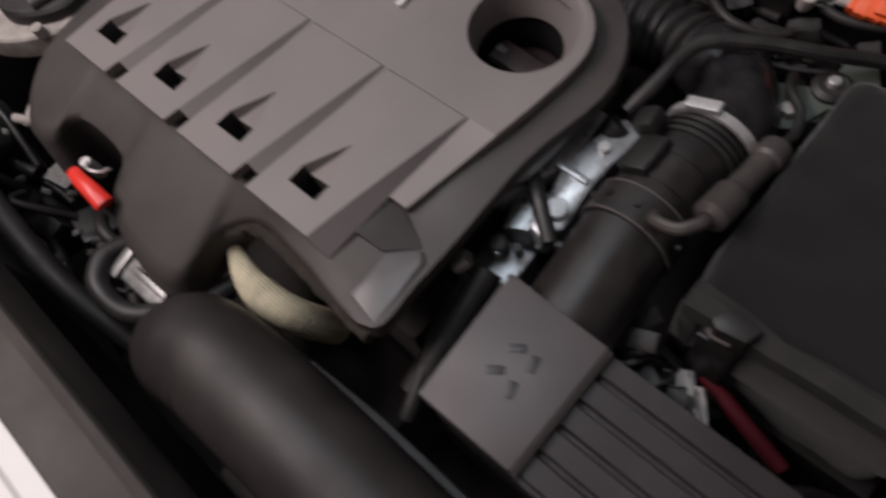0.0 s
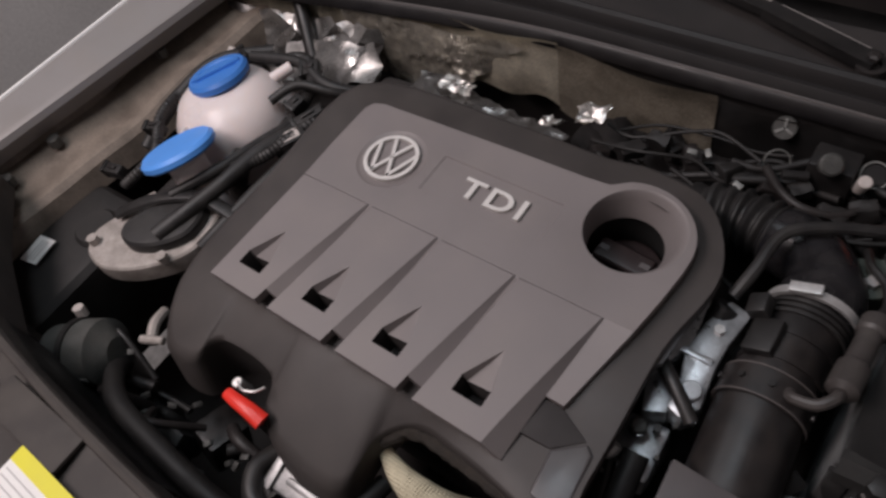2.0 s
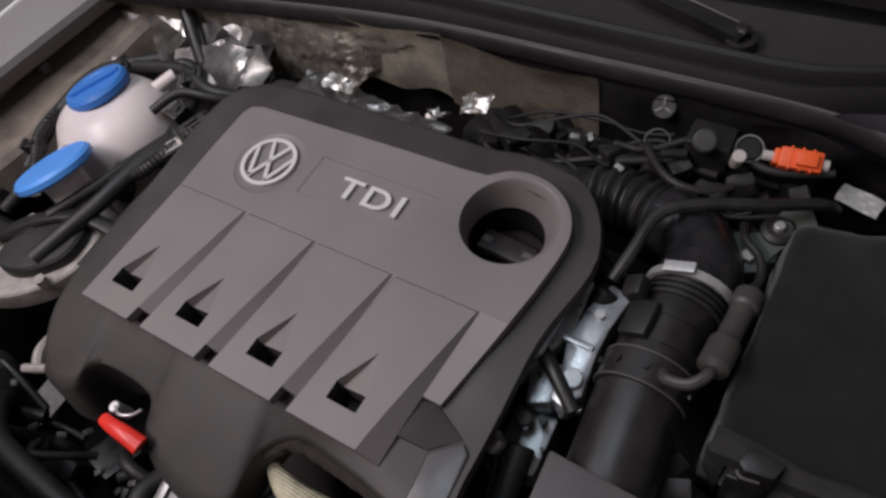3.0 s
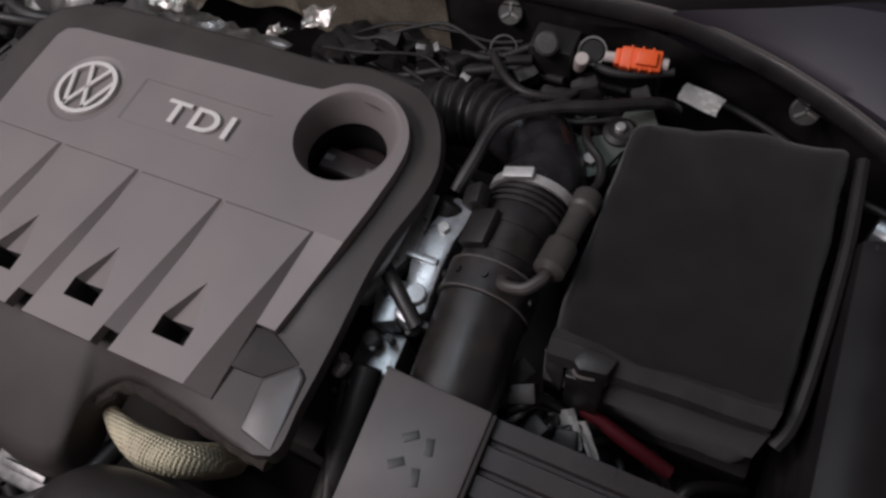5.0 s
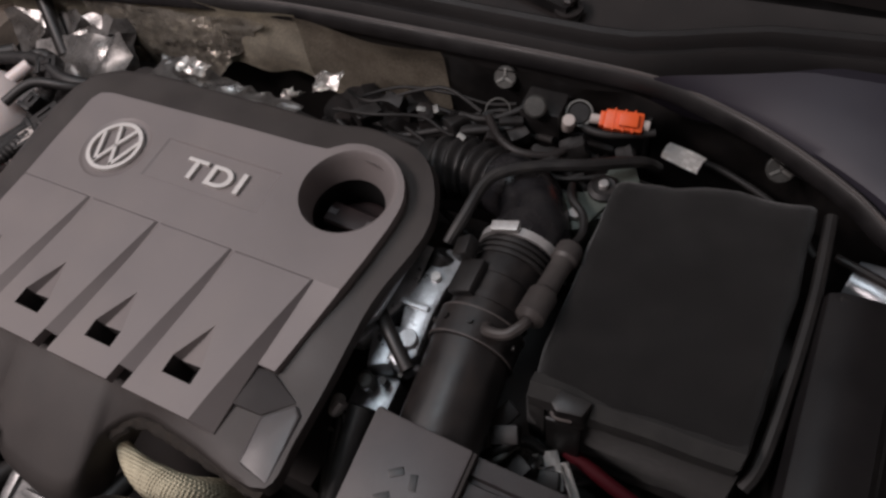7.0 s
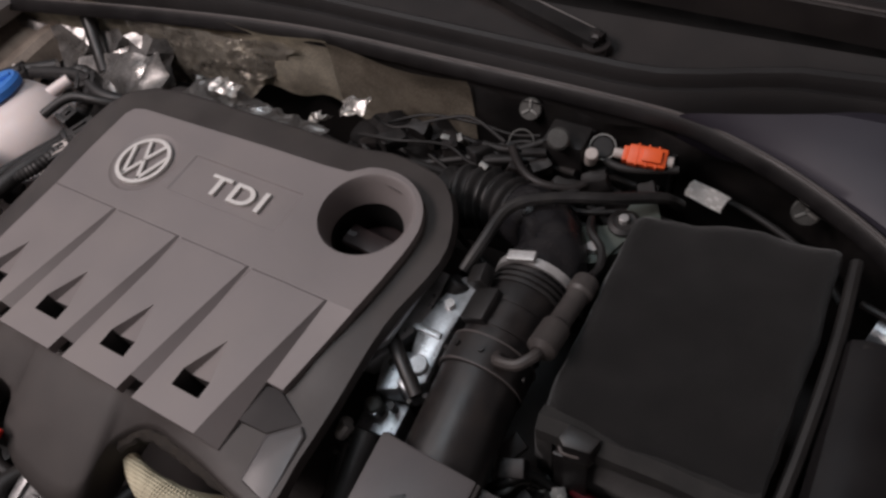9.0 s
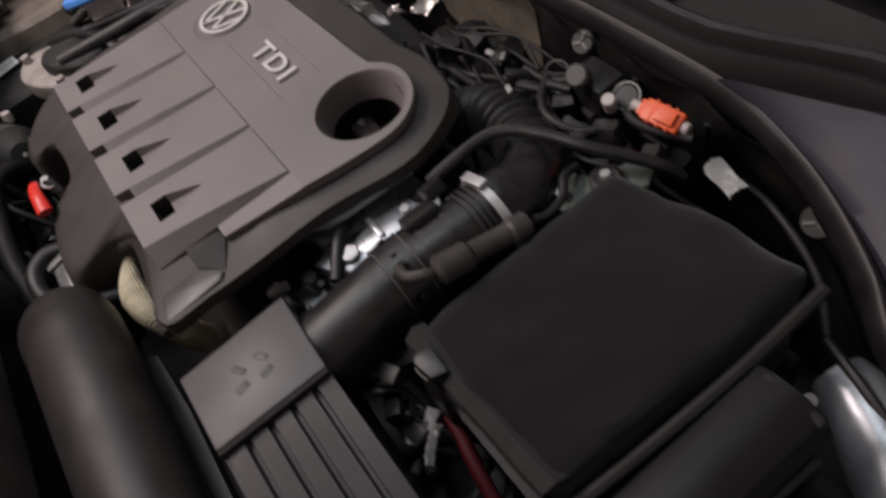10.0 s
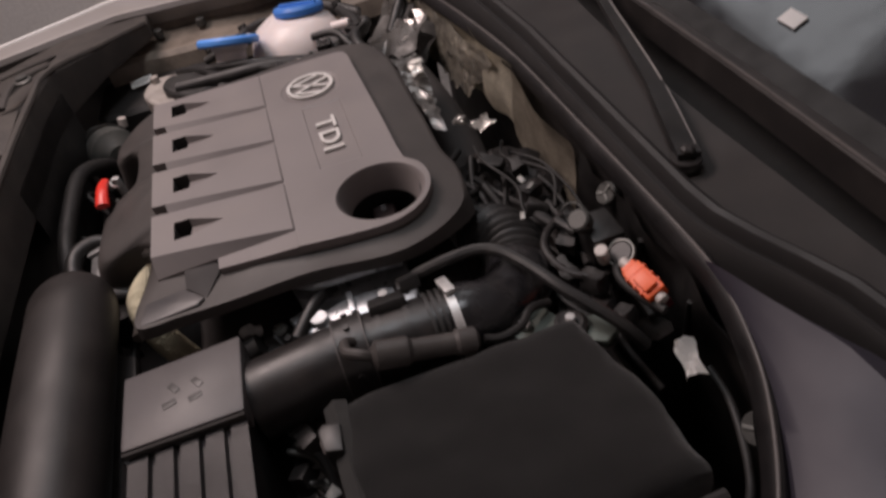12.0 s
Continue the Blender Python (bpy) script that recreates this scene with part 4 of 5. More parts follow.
def washer_filler():
    w = thing("washer_filler", (-0.485, 0.06, -0.12), "washer fluid filler with bright blue flap cap", "washer filler")
    m = Matrix.Translation((-0.484, 0.073, -0.024)) @ pose(0, 0, 0, -9, -22, 0)
    part("neck", rev([(0.022, -0.09), (0.024, -0.01), (0.029, -0.004), (0.029, 0.0)], m, 24), TANK, w, "white filler neck")
    cap = part("flap_cap", rev([(0.045, 0.0), (0.048, 0.003), (0.048, 0.009), (0.044, 0.013), (0.0, 0.0135)][:4], m, 32), SKYBLUE, w, "bright blue flap cap")
    part("finger_tab", moved(box(-0.062, -0.042, -0.010, 0.010, 0.001, 0.008, 0.002), m), SKYBLUE, cap)
    part("hinge_strap", tube([(-0.505, 0.098, -0.03), (-0.525, 0.105, -0.035), (-0.538, 0.125, -0.05)], 0.004, 8), TANK, w, "white strap")
    return w


washer_filler()


def engine_mount():
    e = thing("engine_mount", (-0.47, 0.0, -0.14), "pale cast engine mount with black rubber core", "engine mount")
    pts = curve([(-0.53, -0.075, 0), (-0.49, -0.082, 0), (-0.44, -0.055, 0), (-0.405, -0.005, 0), (-0.42, 0.055, 0), (-0.47, 0.06, 0), (-0.52, 0.01, 0), (-0.545, -0.045, 0)], 6, True)
    part("casting", prism([(p.x, p.y) for p in pts], -0.095, -0.066, 0.006, 3), ALU_PALE, e, "pale dusty casting")
    part("rubber_core", prism([((p.x + 0.465) * 0.62 - 0.452, (p.y + 0.012) * 0.62 - 0.002) for p in pts], -0.09, -0.050, 0.008, 3), RUBBER, e, "black rubber core")
    for x, y in ((-0.528, -0.062), (-0.425, -0.035), (-0.505, 0.02)):
        part("bolt", rod((x, y, -0.068), (x, y, -0.056), 0.007, 6), ALU_PALE, e)
    part("strap", tube([(-0.53, -0.02, -0.06), (-0.49, 0.015, -0.048), (-0.44, 0.045, -0.048), (-0.39, 0.05, -0.06)], 0.009, 8, flat=0.5), BLACK, e)
    return e


ALU_PALE = mat("pale_dusty_casting", (0.38, 0.345, 0.32), 0.6, 0.2, vary=0.25, grain=500, patch=40, bump=0.4, dust=0.5, dust_colour=(0.16, 0.14, 0.12))
engine_mount()


def dipstick():
    d = thing("dipstick", (-0.188, -0.113, -0.10), "oil dipstick with red plastic handle", "dipstick")
    part("handle", tube([(-0.214, -0.113, -0.037), (-0.20, -0.114, -0.035), (-0.183, -0.114, -0.036), (-0.166, -0.115, -0.042)], lambda u: 0.0058 + 0.0030 * u, 12, 5, flat=0.7), RED, d, "red loop handle")
    part("tube_collar", rod((-0.212, -0.098, -0.06), (-0.213, -0.100, -0.036), 0.0055, 12, 0.001), STEEL, d, "bright collar")
    part("wire", tube([(-0.212, -0.099, -0.037), (-0.20, -0.103, -0.033), (-0.188, -0.098, -0.033), (-0.180, -0.090, -0.030)], 0.0015, 8), STEEL, d, "bent bright wire")
    part("guide_tube", rod((-0.188, -0.113, -0.25), (-0.188, -0.113, -0.045), 0.006, 10), BLACK, d)
    return d


dipstick()

def front_duct():
    d = thing("front_air_duct", (0.10, -0.15, -0.2), "large dark grey moulded air duct along the front", "air duct")
    path = [(-0.040, -0.163, -0.098), (-0.028, -0.155, -0.073), (0.0, -0.146, -0.062), (0.04, -0.143, -0.058), (0.13, -0.142, -0.058), (0.27, -0.146, -0.070), (0.42, -0.160, -0.10)]
    part("duct", tube(path, lambda u: 0.037 + 0.0095 * min(1, u * 4), 28, 8, flat=0.92), DUCT, d)
    part("seam", tube([(-0.02, -0.108, -0.058), (0.04, -0.101, -0.050), (0.13, -0.0995, -0.050), (0.27, -0.103, -0.062)], 0.0020, 6), SEAL_LIP, d, "paler moulded seam")
    part("flange", prism([(0.02, -0.15), (0.05, -0.094), (0.13, -0.090), (0.30, -0.093), (0.30, -0.16)], -0.108, -0.098, 0.003), DUCT, d)
    part("sleeve", tube([(0.008, -0.1455, -0.061), (0.018, -0.1445, -0.060)], 0.0462, 28, flat=0.92), DUCT, d)
    part("lower_duct", box(0.06, 0.45, -0.205, -0.12, -0.2, -0.085, 0.012), DUCT, d, "wider lower duct")
    return d


front_duct()

# ---------------------------------------------------------------- rear of the bay
def side_panel():
    t = thing("plenum_panel", (0.25, 0.42, -0.3), "dull black plastic panel under the bonnet seal", "panel")
    path = [p for p in curve(SEAL[4:12], 6) if p.x > 0.010]

    def out(p, far):
        k = max(0.0, min(1.0, (p.x - 0.26) / 0.09))
        return Vector((0.4, 0.9, 0)) * far * k - Vector((0, 0.012, 0)) * (1 - k)

    rows = [[p + out(p, far) + Vector((0, 0, dz)) for p in path] for dz, far in ((-0.014, -0.004), (-0.022, 0.006), (-0.038, 0.018), (-0.07, 0.024), (-0.26, 0.028))]
    rows = [[v + Vector((0, 0.004 * math.sin(v.x * 60 + k), 0)) for v in r] for k, r in enumerate(rows)]
    part("panel", loft(rows, closed=False), BLACK, t)
    for i in (6, 12):
        p = path[i]
        part("stiffening_rib", tube([p + Vector((-0.006, -0.015, -0.032)), p + Vector((-0.008, -0.017, -0.10))], 0.003, 6), BLACK, t)
    return t


side_panel()


def spring_nut(x, y, z, r):
    s = thing("spring_nut", (x, y, z), "round grey spring nut with three prongs on a black panel", "fastener", "spring nuts on the panel")
    m = Matrix.Translation((x, y, z)) @ Vector((0.15, -0.75, 0.65)).to_track_quat("Z", "Y").to_matrix().to_4x4()
    part("disc", rev([(r, -0.004), (r, 0.0), (r * 0.9, 0.0015)], m, 24), GREYMETAL, s)
    for k in range(3):
        part("prong", moved(box(0.001, r * 0.8, -0.0014, 0.0014, 0.0015, 0.003, 0.0004), m @ pose(0, 0, 0, 0, 0, 90 + 120 * k)), LIGHTMETAL, s)
    return s


GREYMETAL = mat("dull_grey_metal", (0.075, 0.074, 0.070), 0.5, 0.4, vary=0.3, grain=600, patch=60)
LIGHTMETAL = mat("light_grey_metal", (0.20, 0.20, 0.19), 0.5, 0.4, vary=0.2)
spring_nut(0.097, 0.424, -0.053, 0.0125)
spring_nut(0.386, 0.404, -0.070, 0.0135)


def orange_connector():
    o = thing("orange_connector", (0.235, 0.392, -0.055), "bright orange plastic cable connector with pale ends", "connector")
    m = Matrix.Translation((0.236, 0.392, -0.043)) @ pose(0, 0, 0, 25, 4, 10) @ Matrix.Scale(0.82, 4)
    part("body", moved(box(-0.021, 0.024, -0.012, 0.012, -0.010, 0.010, 0.003), m), ORANGE, o)
    part("latch", moved(box(-0.004, 0.018, -0.008, 0.008, 0.010, 0.0155, 0.0015), m), ORANGE, o)
    part("collar", moved(box(-0.027, -0.019, -0.009, 0.009, -0.008, 0.008, 0.002), m), ORANGE, o)
    for k in (-0.010, 0.002, 0.013):
        part("rib", moved(box(k - 0.001, k + 0.001, -0.0135, 0.0135, -0.0105, 0.0105, 0.0004), m), ORANGE, o)
    part("end_plug", moved(rod((0.024, 0, 0), (0.032, 0, 0), 0.007, 12, 0.001), m), PALE, o, "pale pink end plug")
    part("cable_end", moved(rod((-0.038, 0, 0), (-0.026, 0, 0), 0.006, 10, 0.001), m), PALE, o, "pale cable end")
    part("lower_body", moved(box(-0.015, 0.028, -0.009, 0.009, -0.030, -0.013, 0.002), m), DARKRED, o, "dull red lower half")
    return o


PALE = mat("pale_grey_plastic", (0.52, 0.47, 0.44), 0.45, vary=0.15)
orange_connector()


def valve():
    v = thing("vacuum_valve", (0.155, 0.372, -0.09), "black valve block with a round grey cap", "valve")
    m = Matrix.Translation((0.156, 0.368, -0.022)) @ Vector((0.25, -0.55, 0.8)).to_track_quat("Z", "Y").to_matrix().to_4x4()
    part("cap", rev([(0.010, -0.012), (0.0112, -0.004), (0.0112, 0.002), (0.009, 0.004)], m, 24), GREYMETAL, v, "round grey cap")
    part("block", box(0.135, 0.178, 0.372, 0.405, -0.09, -0.034, 0.004), BLACK, v)
    part("nozzle", rod((0.14, 0.37, -0.05), (0.118, 0.36, -0.048), 0.005, 10), BLACK, v)
    return v


valve()
piece("chrome_ring", moved(ring(0.0135, 0.0122, -0.0012, 0.0012, Matrix(), 28), aim((0.106, 0.382, -0.058), (0.35, 0.0, 0.25))), LIGHTMETAL, "thin bright metal ring on a pipe end", "ring")
def union():
    u = thing("pipe_union", (0.193, 0.392, -0.05), "dark round pipe union with bright metal rim", "pipe")
    m = Matrix.Translation((0.192, 0.392, -0.044)) @ Vector((0.2, -0.5, 0.85)).to_track_quat("Z", "Y").to_matrix().to_4x4()
    part("disc", rev([(0.011, -0.012), (0.012, -0.002), (0.010, 0.001)], m, 22), BLACK, u)
    part("rim", ring(0.0135, 0.0118, -0.004, 0.001, m, 26), LIGHTMETAL, u, "bright rim")
    return u


union()
piece("pipe_plug", rod((0.184, 0.380, -0.055), (0.188, 0.374, -0.036), 0.0065, 12, 0.001), PALE, "pale round plug beside the orange connector", "plug")


def crumpled_tag(name, c, w, h, turn, tilt, label, torn=True):
    bm = bmesh.new()
    n = 6
    g = [[bm.verts.new((w * (i / n - 0.5), h * (j / n - 0.5), 0.005 * math.sin(i * 1.1 + j * 0.6) + 0.0016 * ((i * 7 + j * 5) % 3 - 1))) for i in range(n + 1)] for j in range(n + 1)]
    for j in range(n):
        for i in range(n):
            if not (torn and i in (2, 3) and j < 2):
                bm.faces.new((g[j][i], g[j][i + 1], g[j + 1][i + 1], g[j + 1][i]))
    bmesh.ops.solidify(bm, geom=bm.faces[:], thickness=0.0008)
    moved(bm, pose(*c, tilt, 0, turn))
    return piece(name, bm, WHITE, label, "tag")


crumpled_tag("paper_tag", (0.297, 0.402, -0.085), 0.040, 0.018, -14, 34, "crumpled white paper tag at the battery's back", False)
crumpled_tag("paper_tag", (0.284, 0.066, -0.112), 0.022, 0.034, 30, 20, "white paper tag on the battery cable", False)
crumpled_tag("paper_tag", (0.304, 0.064, -0.110), 0.008, 0.034, 38, 20, "narrow folded white paper tag", False)


def bracket():
    b = thing("battery_bracket", (0.23, 0.29, -0.08), "grey-green metal bracket bolted beside the battery", "bracket")
    part("plate", prism([(0.200, 0.280), (0.205, 0.302), (0.228, 0.312), (0.262, 0.330), (0.268, 0.322), (0.250, 0.300), (0.240, 0.272), (0.225, 0.262)], -0.064, -0.056, 0.002), GREENISH, b)
    part("web", prism([(0.212, 0.268), (0.250, 0.300), (0.250, 0.29), (0.225, 0.262)], -0.16, -0.060, 0.002), GREENISH, b)
    part("ear", prism([(0.236, 0.318), (0.240, 0.352), (0.262, 0.356), (0.272, 0.338), (0.262, 0.322)], -0.066, -0.057, 0.002), GREENISH, b)
    part("grommet", rev([(0.015, -0.058), (0.015, -0.052), (0.011, -0.049), (0.008, -0.050)], Matrix.Translation((0.243, 0.318, 0)), 20), RUBBER, b, "black rubber grommet")
    part("stud", rod((0.243, 0.318, -0.055), (0.243, 0.318, -0.044), 0.005, 8, 0.001), STEEL, b, "bright stud")
    part("bolt", rod((0.228, 0.281, -0.057), (0.228, 0.281, -0.049), 0.006, 6), STEEL, b, "bright bolt head")
    return b


bracket()


# ---------------------------------------------------------------- foil and turbo side
def foil_sheet(name, label, f, nu, nv, amount, scale, seed, material=None):
    rows = [[Vector(f(i / nu, j / nv)) for i in range(nu + 1)] for j in range(nv + 1)]
    bm = loft(rows, closed=False)
    for v in bm.verts:
        a, b = (noise.noise_vector(v.co * s + Vector((seed, seed, 2 * seed))) for s in (scale, 2.7 * scale))
        v.co += amount * Vector([0.9 - 2.2 * abs(q) for q in a]) + 0.14 * amount * Vector([0.9 - 2.2 * abs(q) for q in b])
    bmesh.ops.solidify(bm, geom=bm.faces[:], thickness=0.0006)
    return piece(name, bm, material or FOIL, label, "heat shield", sharp=14)


def folded_sheet(name, label, corner, along, down, nu, nv, depth, seed, material):
    """A sheet folded into flat facets with hard creases."""
    r = random.Random(seed)
    corner, along, down = Vector(corner), Vector(along), Vector(down)
    out = along.cross(down).normalized()
    bm = bmesh.new()
    g = []
    for j in range(nv + 1):
        g.append([bm.verts.new(corner + along * ((i + r.uniform(-0.3, 0.3)) / nu) + down * ((j + r.uniform(-0.3, 0.3)) / nv) + out * r.uniform(-depth, depth)) for i in range(nu + 1)])
    for j in range(nv):
        for i in range(nu):
            a, b, c, d = g[j][i], g[j][i + 1], g[j + 1][i + 1], g[j + 1][i]
            for f in ((a, b, c), (a, c, d)) if r.random() < 0.5 else ((a, b, d), (b, c, d)):
                bm.faces.new(f)
    bmesh.ops.subdivide_edges(bm, edges=bm.edges[:], cuts=3, use_grid_fill=True)
    crumple(crumple(bm, 0.0022, 70, seed), 0.0008, 220, seed + 3)
    bmesh.ops.solidify(bm, geom=bm.faces[:], thickness=0.0006)
    return piece(name, bm, material, label, "heat shield", sharp=24)


FOIL_DIMPLED = mat("dusty_dimpled_foil", (0.74, 0.70, 0.62), 0.30, 0.6, vary=0.3, grain=300, patch=25, bump=0.4, dust=0.6, dust_colour=(0.24, 0.21, 0.17))
FOIL_FOLD = mat("dusty_folded_foil", (0.42, 0.41, 0.40), 0.30, 0.85, vary=0.3, grain=300, patch=30, bump=0.5, dust=0.5, dust_colour=(0.22, 0.20, 0.18))


def ribbed(u, v):
    """Finely dimpled foil lying on the bulkhead, with a torn lower right edge."""
    right = -0.215 - 0.12 * v + 0.012 * noise.noise(Vector((v * 9, 3, 0)))
    x = -0.50 + (right + 0.50) * u
    z = -0.042 - (0.112 + 0.010 * noise.noise(Vector((u * 12, 7, 0)))) * v
    wall = 0.437 - 0.13 * max(0, -x - 0.2) ** 1.3
    slack = noise.noise(Vector((x * 14, z * 18, 5)))
    dimple = 0.0016 * math.sin((x + 0.5 * z) * 1150) * math.sin((z - 0.25 * x) * 1000) * max(0.15, min(1.0, 0.6 + 1.2 * slack))
    return (x, wall - 0.026 - 0.007 * slack + dimple, z)


foil_sheet("foil_shield", "crinkled bright foil heat shield on the bulkhead", ribbed, 260, 90, 0.0010, 55, 1.0, FOIL_DIMPLED)
folded_sheet("foil_shield", "folded bright foil round the turbo pipe", (-0.72, 0.355, -0.075), (0.28, 0.035, 0.01), (0.0, -0.045, -0.115), 12, 6, 0.011, 4, FOIL_FOLD)
folded_sheet("foil_shield", "bent foil sheet hanging under the strut", (-0.585, 0.335, -0.098), (0.165, 0.03, 0.028), (0.02, -0.05, -0.03), 5, 2, 0.006, 9, FOIL_FOLD)
foil_sheet("foil_shield", "strip of dull foil along the cover's rear edge", lambda u, v: (-0.310 + 0.215 * u, 0.290 + 0.040 * v * (1 - 0.62 * u) + 0.004 * u, -0.040 - 0.004 * v + 0.003 * math.sin(9 * u)), 60, 14, 0.0035, 40, 7.0, FOIL_FOLD)
foil_sheet("foil_flap", "bright bent foil flap standing behind the cover", lambda u, v: (-0.108 + 0.034 * u, 0.336 + 0.020 * v + 0.006 * u, -0.056 + 0.006 * u + 0.010 * v), 20, 12, 0.006, 40, 2.0)
foil_sheet("foil_flap", "small torn foil end behind the cover", lambda u, v: (-0.150 + 0.030 * u, 0.322 + 0.016 * v, -0.066 + 0.006 * u), 18, 12, 0.008, 40, 5.0)
foil_sheet("foil_flap", "white folded foil corner at the cover's edge", lambda u, v: (-0.272 + 0.05 * u, 0.302 + 0.026 * v * (1 - 0.5 * u), -0.036 + 0.006 * v), 18, 12, 0.006, 35, 9.0)
piece("black_strut", tube([(-0.60, 0.40, -0.03), (-0.575, 0.375, -0.06), (-0.535, 0.335, -0.105)], 0.0105, 12), BLACK, "black tube running down between the foils", "strut")
# Pipe in the dark tone, which paints the shade of the gap.
piece("turbo_pipe", tube([(-0.40, 0.33, -0.13), (-0.32, 0.335, -0.13), (-0.2, 0.345, -0.15), (-0.08, 0.33, -0.16)], 0.032, 16), HOLE, "pipe behind the engine, the gap's shade put into its colour", "pipe")


# ---------------------------------------------------------------- wiring and hoses
def hose(name, label, pts, r, material=None, category="hose"):
    return piece(name, tube(pts, r, 14, 8), material or BLACK, label, category)


rng = random.Random(4)
LOOMS = "black cable running over the rear of the engine"
for k in range(22):
    x0 = -0.10 + 0.0085 * k + rng.uniform(-0.02, 0.02)
    y0 = 0.315 + rng.uniform(0, 0.07)
    pts = [Vector((x0, y0, -0.085 + rng.uniform(-0.02, 0.02)))]
    for s in range(4):
        pts.append(pts[-1] + Vector((rng.uniform(0.03, 0.065), rng.uniform(-0.03, 0.03), rng.uniform(-0.018, 0.018))))
    for p in pts:
        p.y = min(p.y, 0.408)
        p.z = max(-0.13, min(-0.05, p.z))
    hose("cable", LOOMS, pts, rng.uniform(0.0018, 0.0048), CABLE, "cable")
for k in range(14):
    x, y = -0.07 + 0.024 * k + rng.uniform(-0.01, 0.01), 0.325 + rng.uniform(0, 0.06)
    w = rng.uniform(0.008, 0.016)
    b = moved(box(-w, w, -0.008, 0.008, -0.008, 0.010, 0.002), pose(x, y, -0.075 + rng.uniform(-0.012, 0.012), rng.uniform(-25, 25), rng.uniform(-20, 20), rng.uniform(-60, 60)))
    bmesh.ops.subdivide_edges(b, edges=[e for e in b.edges if e.calc_length() > 0.006], cuts=2, use_grid_fill=True)
    crumple(b, 0.004, 90, k)
    piece("cable_plug", b, CABLE if k % 4 else DUCT, "small black cable plug behind the engine", "connector")
for k in range(3):
    x, y = 0.02 + 0.033 * k + rng.uniform(-0.01, 0.01), 0.33 + rng.uniform(0, 0.045)
    piece("cable_clip", moved(box(-0.005, 0.005, -0.003, 0.003, 0, 0.004, 0.001), pose(x, y, -0.058, 20, 10, rng.uniform(-60, 60))), LIGHTMETAL, "tiny pale cable clip", "clip")
hose("fuel_line", "dark line curving round the valve", [(0.10, 0.372, -0.06), (0.125, 0.345, -0.055), (0.15, 0.335, -0.055), (0.18, 0.345, -0.06), (0.20, 0.37, -0.06)], 0.0045, DUCT)
hose("fuel_line", "dark line low behind the battery", [(0.20, 0.375, -0.08), (0.235, 0.365, -0.082), (0.262, 0.362, -0.09), (0.30, 0.375, -0.11)], 0.004, BLACK)
hose("battery_cable", "thin black cable along the panel", [(0.30, 0.42, -0.105), (0.34, 0.418, -0.112), (0.40, 0.395, -0.12), (0.44, 0.36, -0.13)], 0.004, CABLE, "cable")
hose("positive_cable", "dark red battery cable below the clip", [(0.290, 0.090, -0.115), (0.31, 0.086, -0.122), (0.335, 0.080, -0.130), (0.37, 0.074, -0.145)], 0.0065, DARKRED, "cable")


def thermostat_housing():
    t = thing("thermostat_housing", (0.125, 0.13, -0.12), "bright cast aluminium housing beside the engine cover", "housing")
    part("arm", crumple(prism([(0.134, 0.208), (0.156, 0.200), (0.150, 0.165), (0.149, 0.140), (0.155, 0.098), (0.145, 0.084), (0.130, 0.088), (0.128, 0.118), (0.122, 0.140), (0.124, 0.175)], -0.085, -0.050, 0.004), 0.002, 60), ALU, t)
    part("flange", crumple(prism([(0.100, 0.118), (0.128, 0.122), (0.134, 0.085), (0.112, 0.078)], -0.10, -0.060, 0.004), 0.003, 50, 3), ALU, t)
    part("upper_plate", crumple(prism([(0.052, 0.082), (0.040, 0.125), (0.066, 0.205), (0.118, 0.205), (0.124, 0.150), (0.100, 0.092)], -0.075, -0.054, 0.004), 0.002, 50, 2), ALU, t, "pale flat cast plate under the cover's edge")
    part("blade", crumple(prism([(0.092, 0.082), (0.1135, 0.112), (0.1150, 0.165), (0.119, 0.200), (0.088, 0.200)], -0.038, -0.0295, 0.002), 0.0008, 60, 8), ALU, t, "pale flat strip right under the cover's edge")
    part("rib", box(0.118, 0.146, 0.138, 0.144, -0.052, -0.046, 0.0015), ALU, t)
    part("boss", rod((0.142, 0.108, -0.06), (0.142, 0.108, -0.043), 0.009, 14, 0.001), ALU, t)
    part("boss", rod((0.114, 0.070, -0.09), (0.117, 0.066, -0.064), 0.008, 10, 0.002), GREYMETAL, t)
    part("bolt", rod((0.138, 0.172, -0.052), (0.138, 0.172, -0.044), 0.005, 6), STEEL, t)
    part("lower_casting", crumple(box(0.100, 0.140, 0.03, 0.085, -0.14, -0.085, 0.006), 0.004, 40), ALU, t)
    part("pipe_stub", tube([(0.100, 0.045, -0.075), (0.106, 0.032, -0.066), (0.110, 0.040, -0.060)], 0.006, 10), STEEL, t, "bright curled pipe")
    for k in range(9):
        x, y = 0.106 + 0.008 * (k % 4) + 0.003 * k, 0.02 + 0.011 * k
        part("bolt", rod((x, y, -0.085), (x + 0.002, y - 0.003, -0.070 + 0.002 * (k % 3)), 0.0022 + 0.0008 * (k % 3), 6), (GREYMETAL, ALU, BLACK)[k % 3], t)
    return t


thermostat_housing()
hose("cross_hose", "black hose crossing the aluminium housing", [(0.100, 0.128, -0.050), (0.124, 0.108, -0.042), (0.154, 0.084, -0.050)], 0.0065, BLACK)
hose("coolant_hose", "black hose going down beside the engine", [(0.125, 0.045, -0.07), (0.128, 0.0, -0.085), (0.130, -0.06, -0.11)], 0.012, RUBBER)
hose("coolant_hose", "thin black hose beside the engine", [(0.108, 0.03, -0.08), (0.122, -0.02, -0.09), (0.140, -0.08, -0.11)], 0.007, BLACK)
piece("solenoid", rod((0.12, 0.165, -0.085), (0.135, 0.200, -0.05), 0.012, 14, 0.002), BLACK, "small black solenoid by the housing", "solenoid")


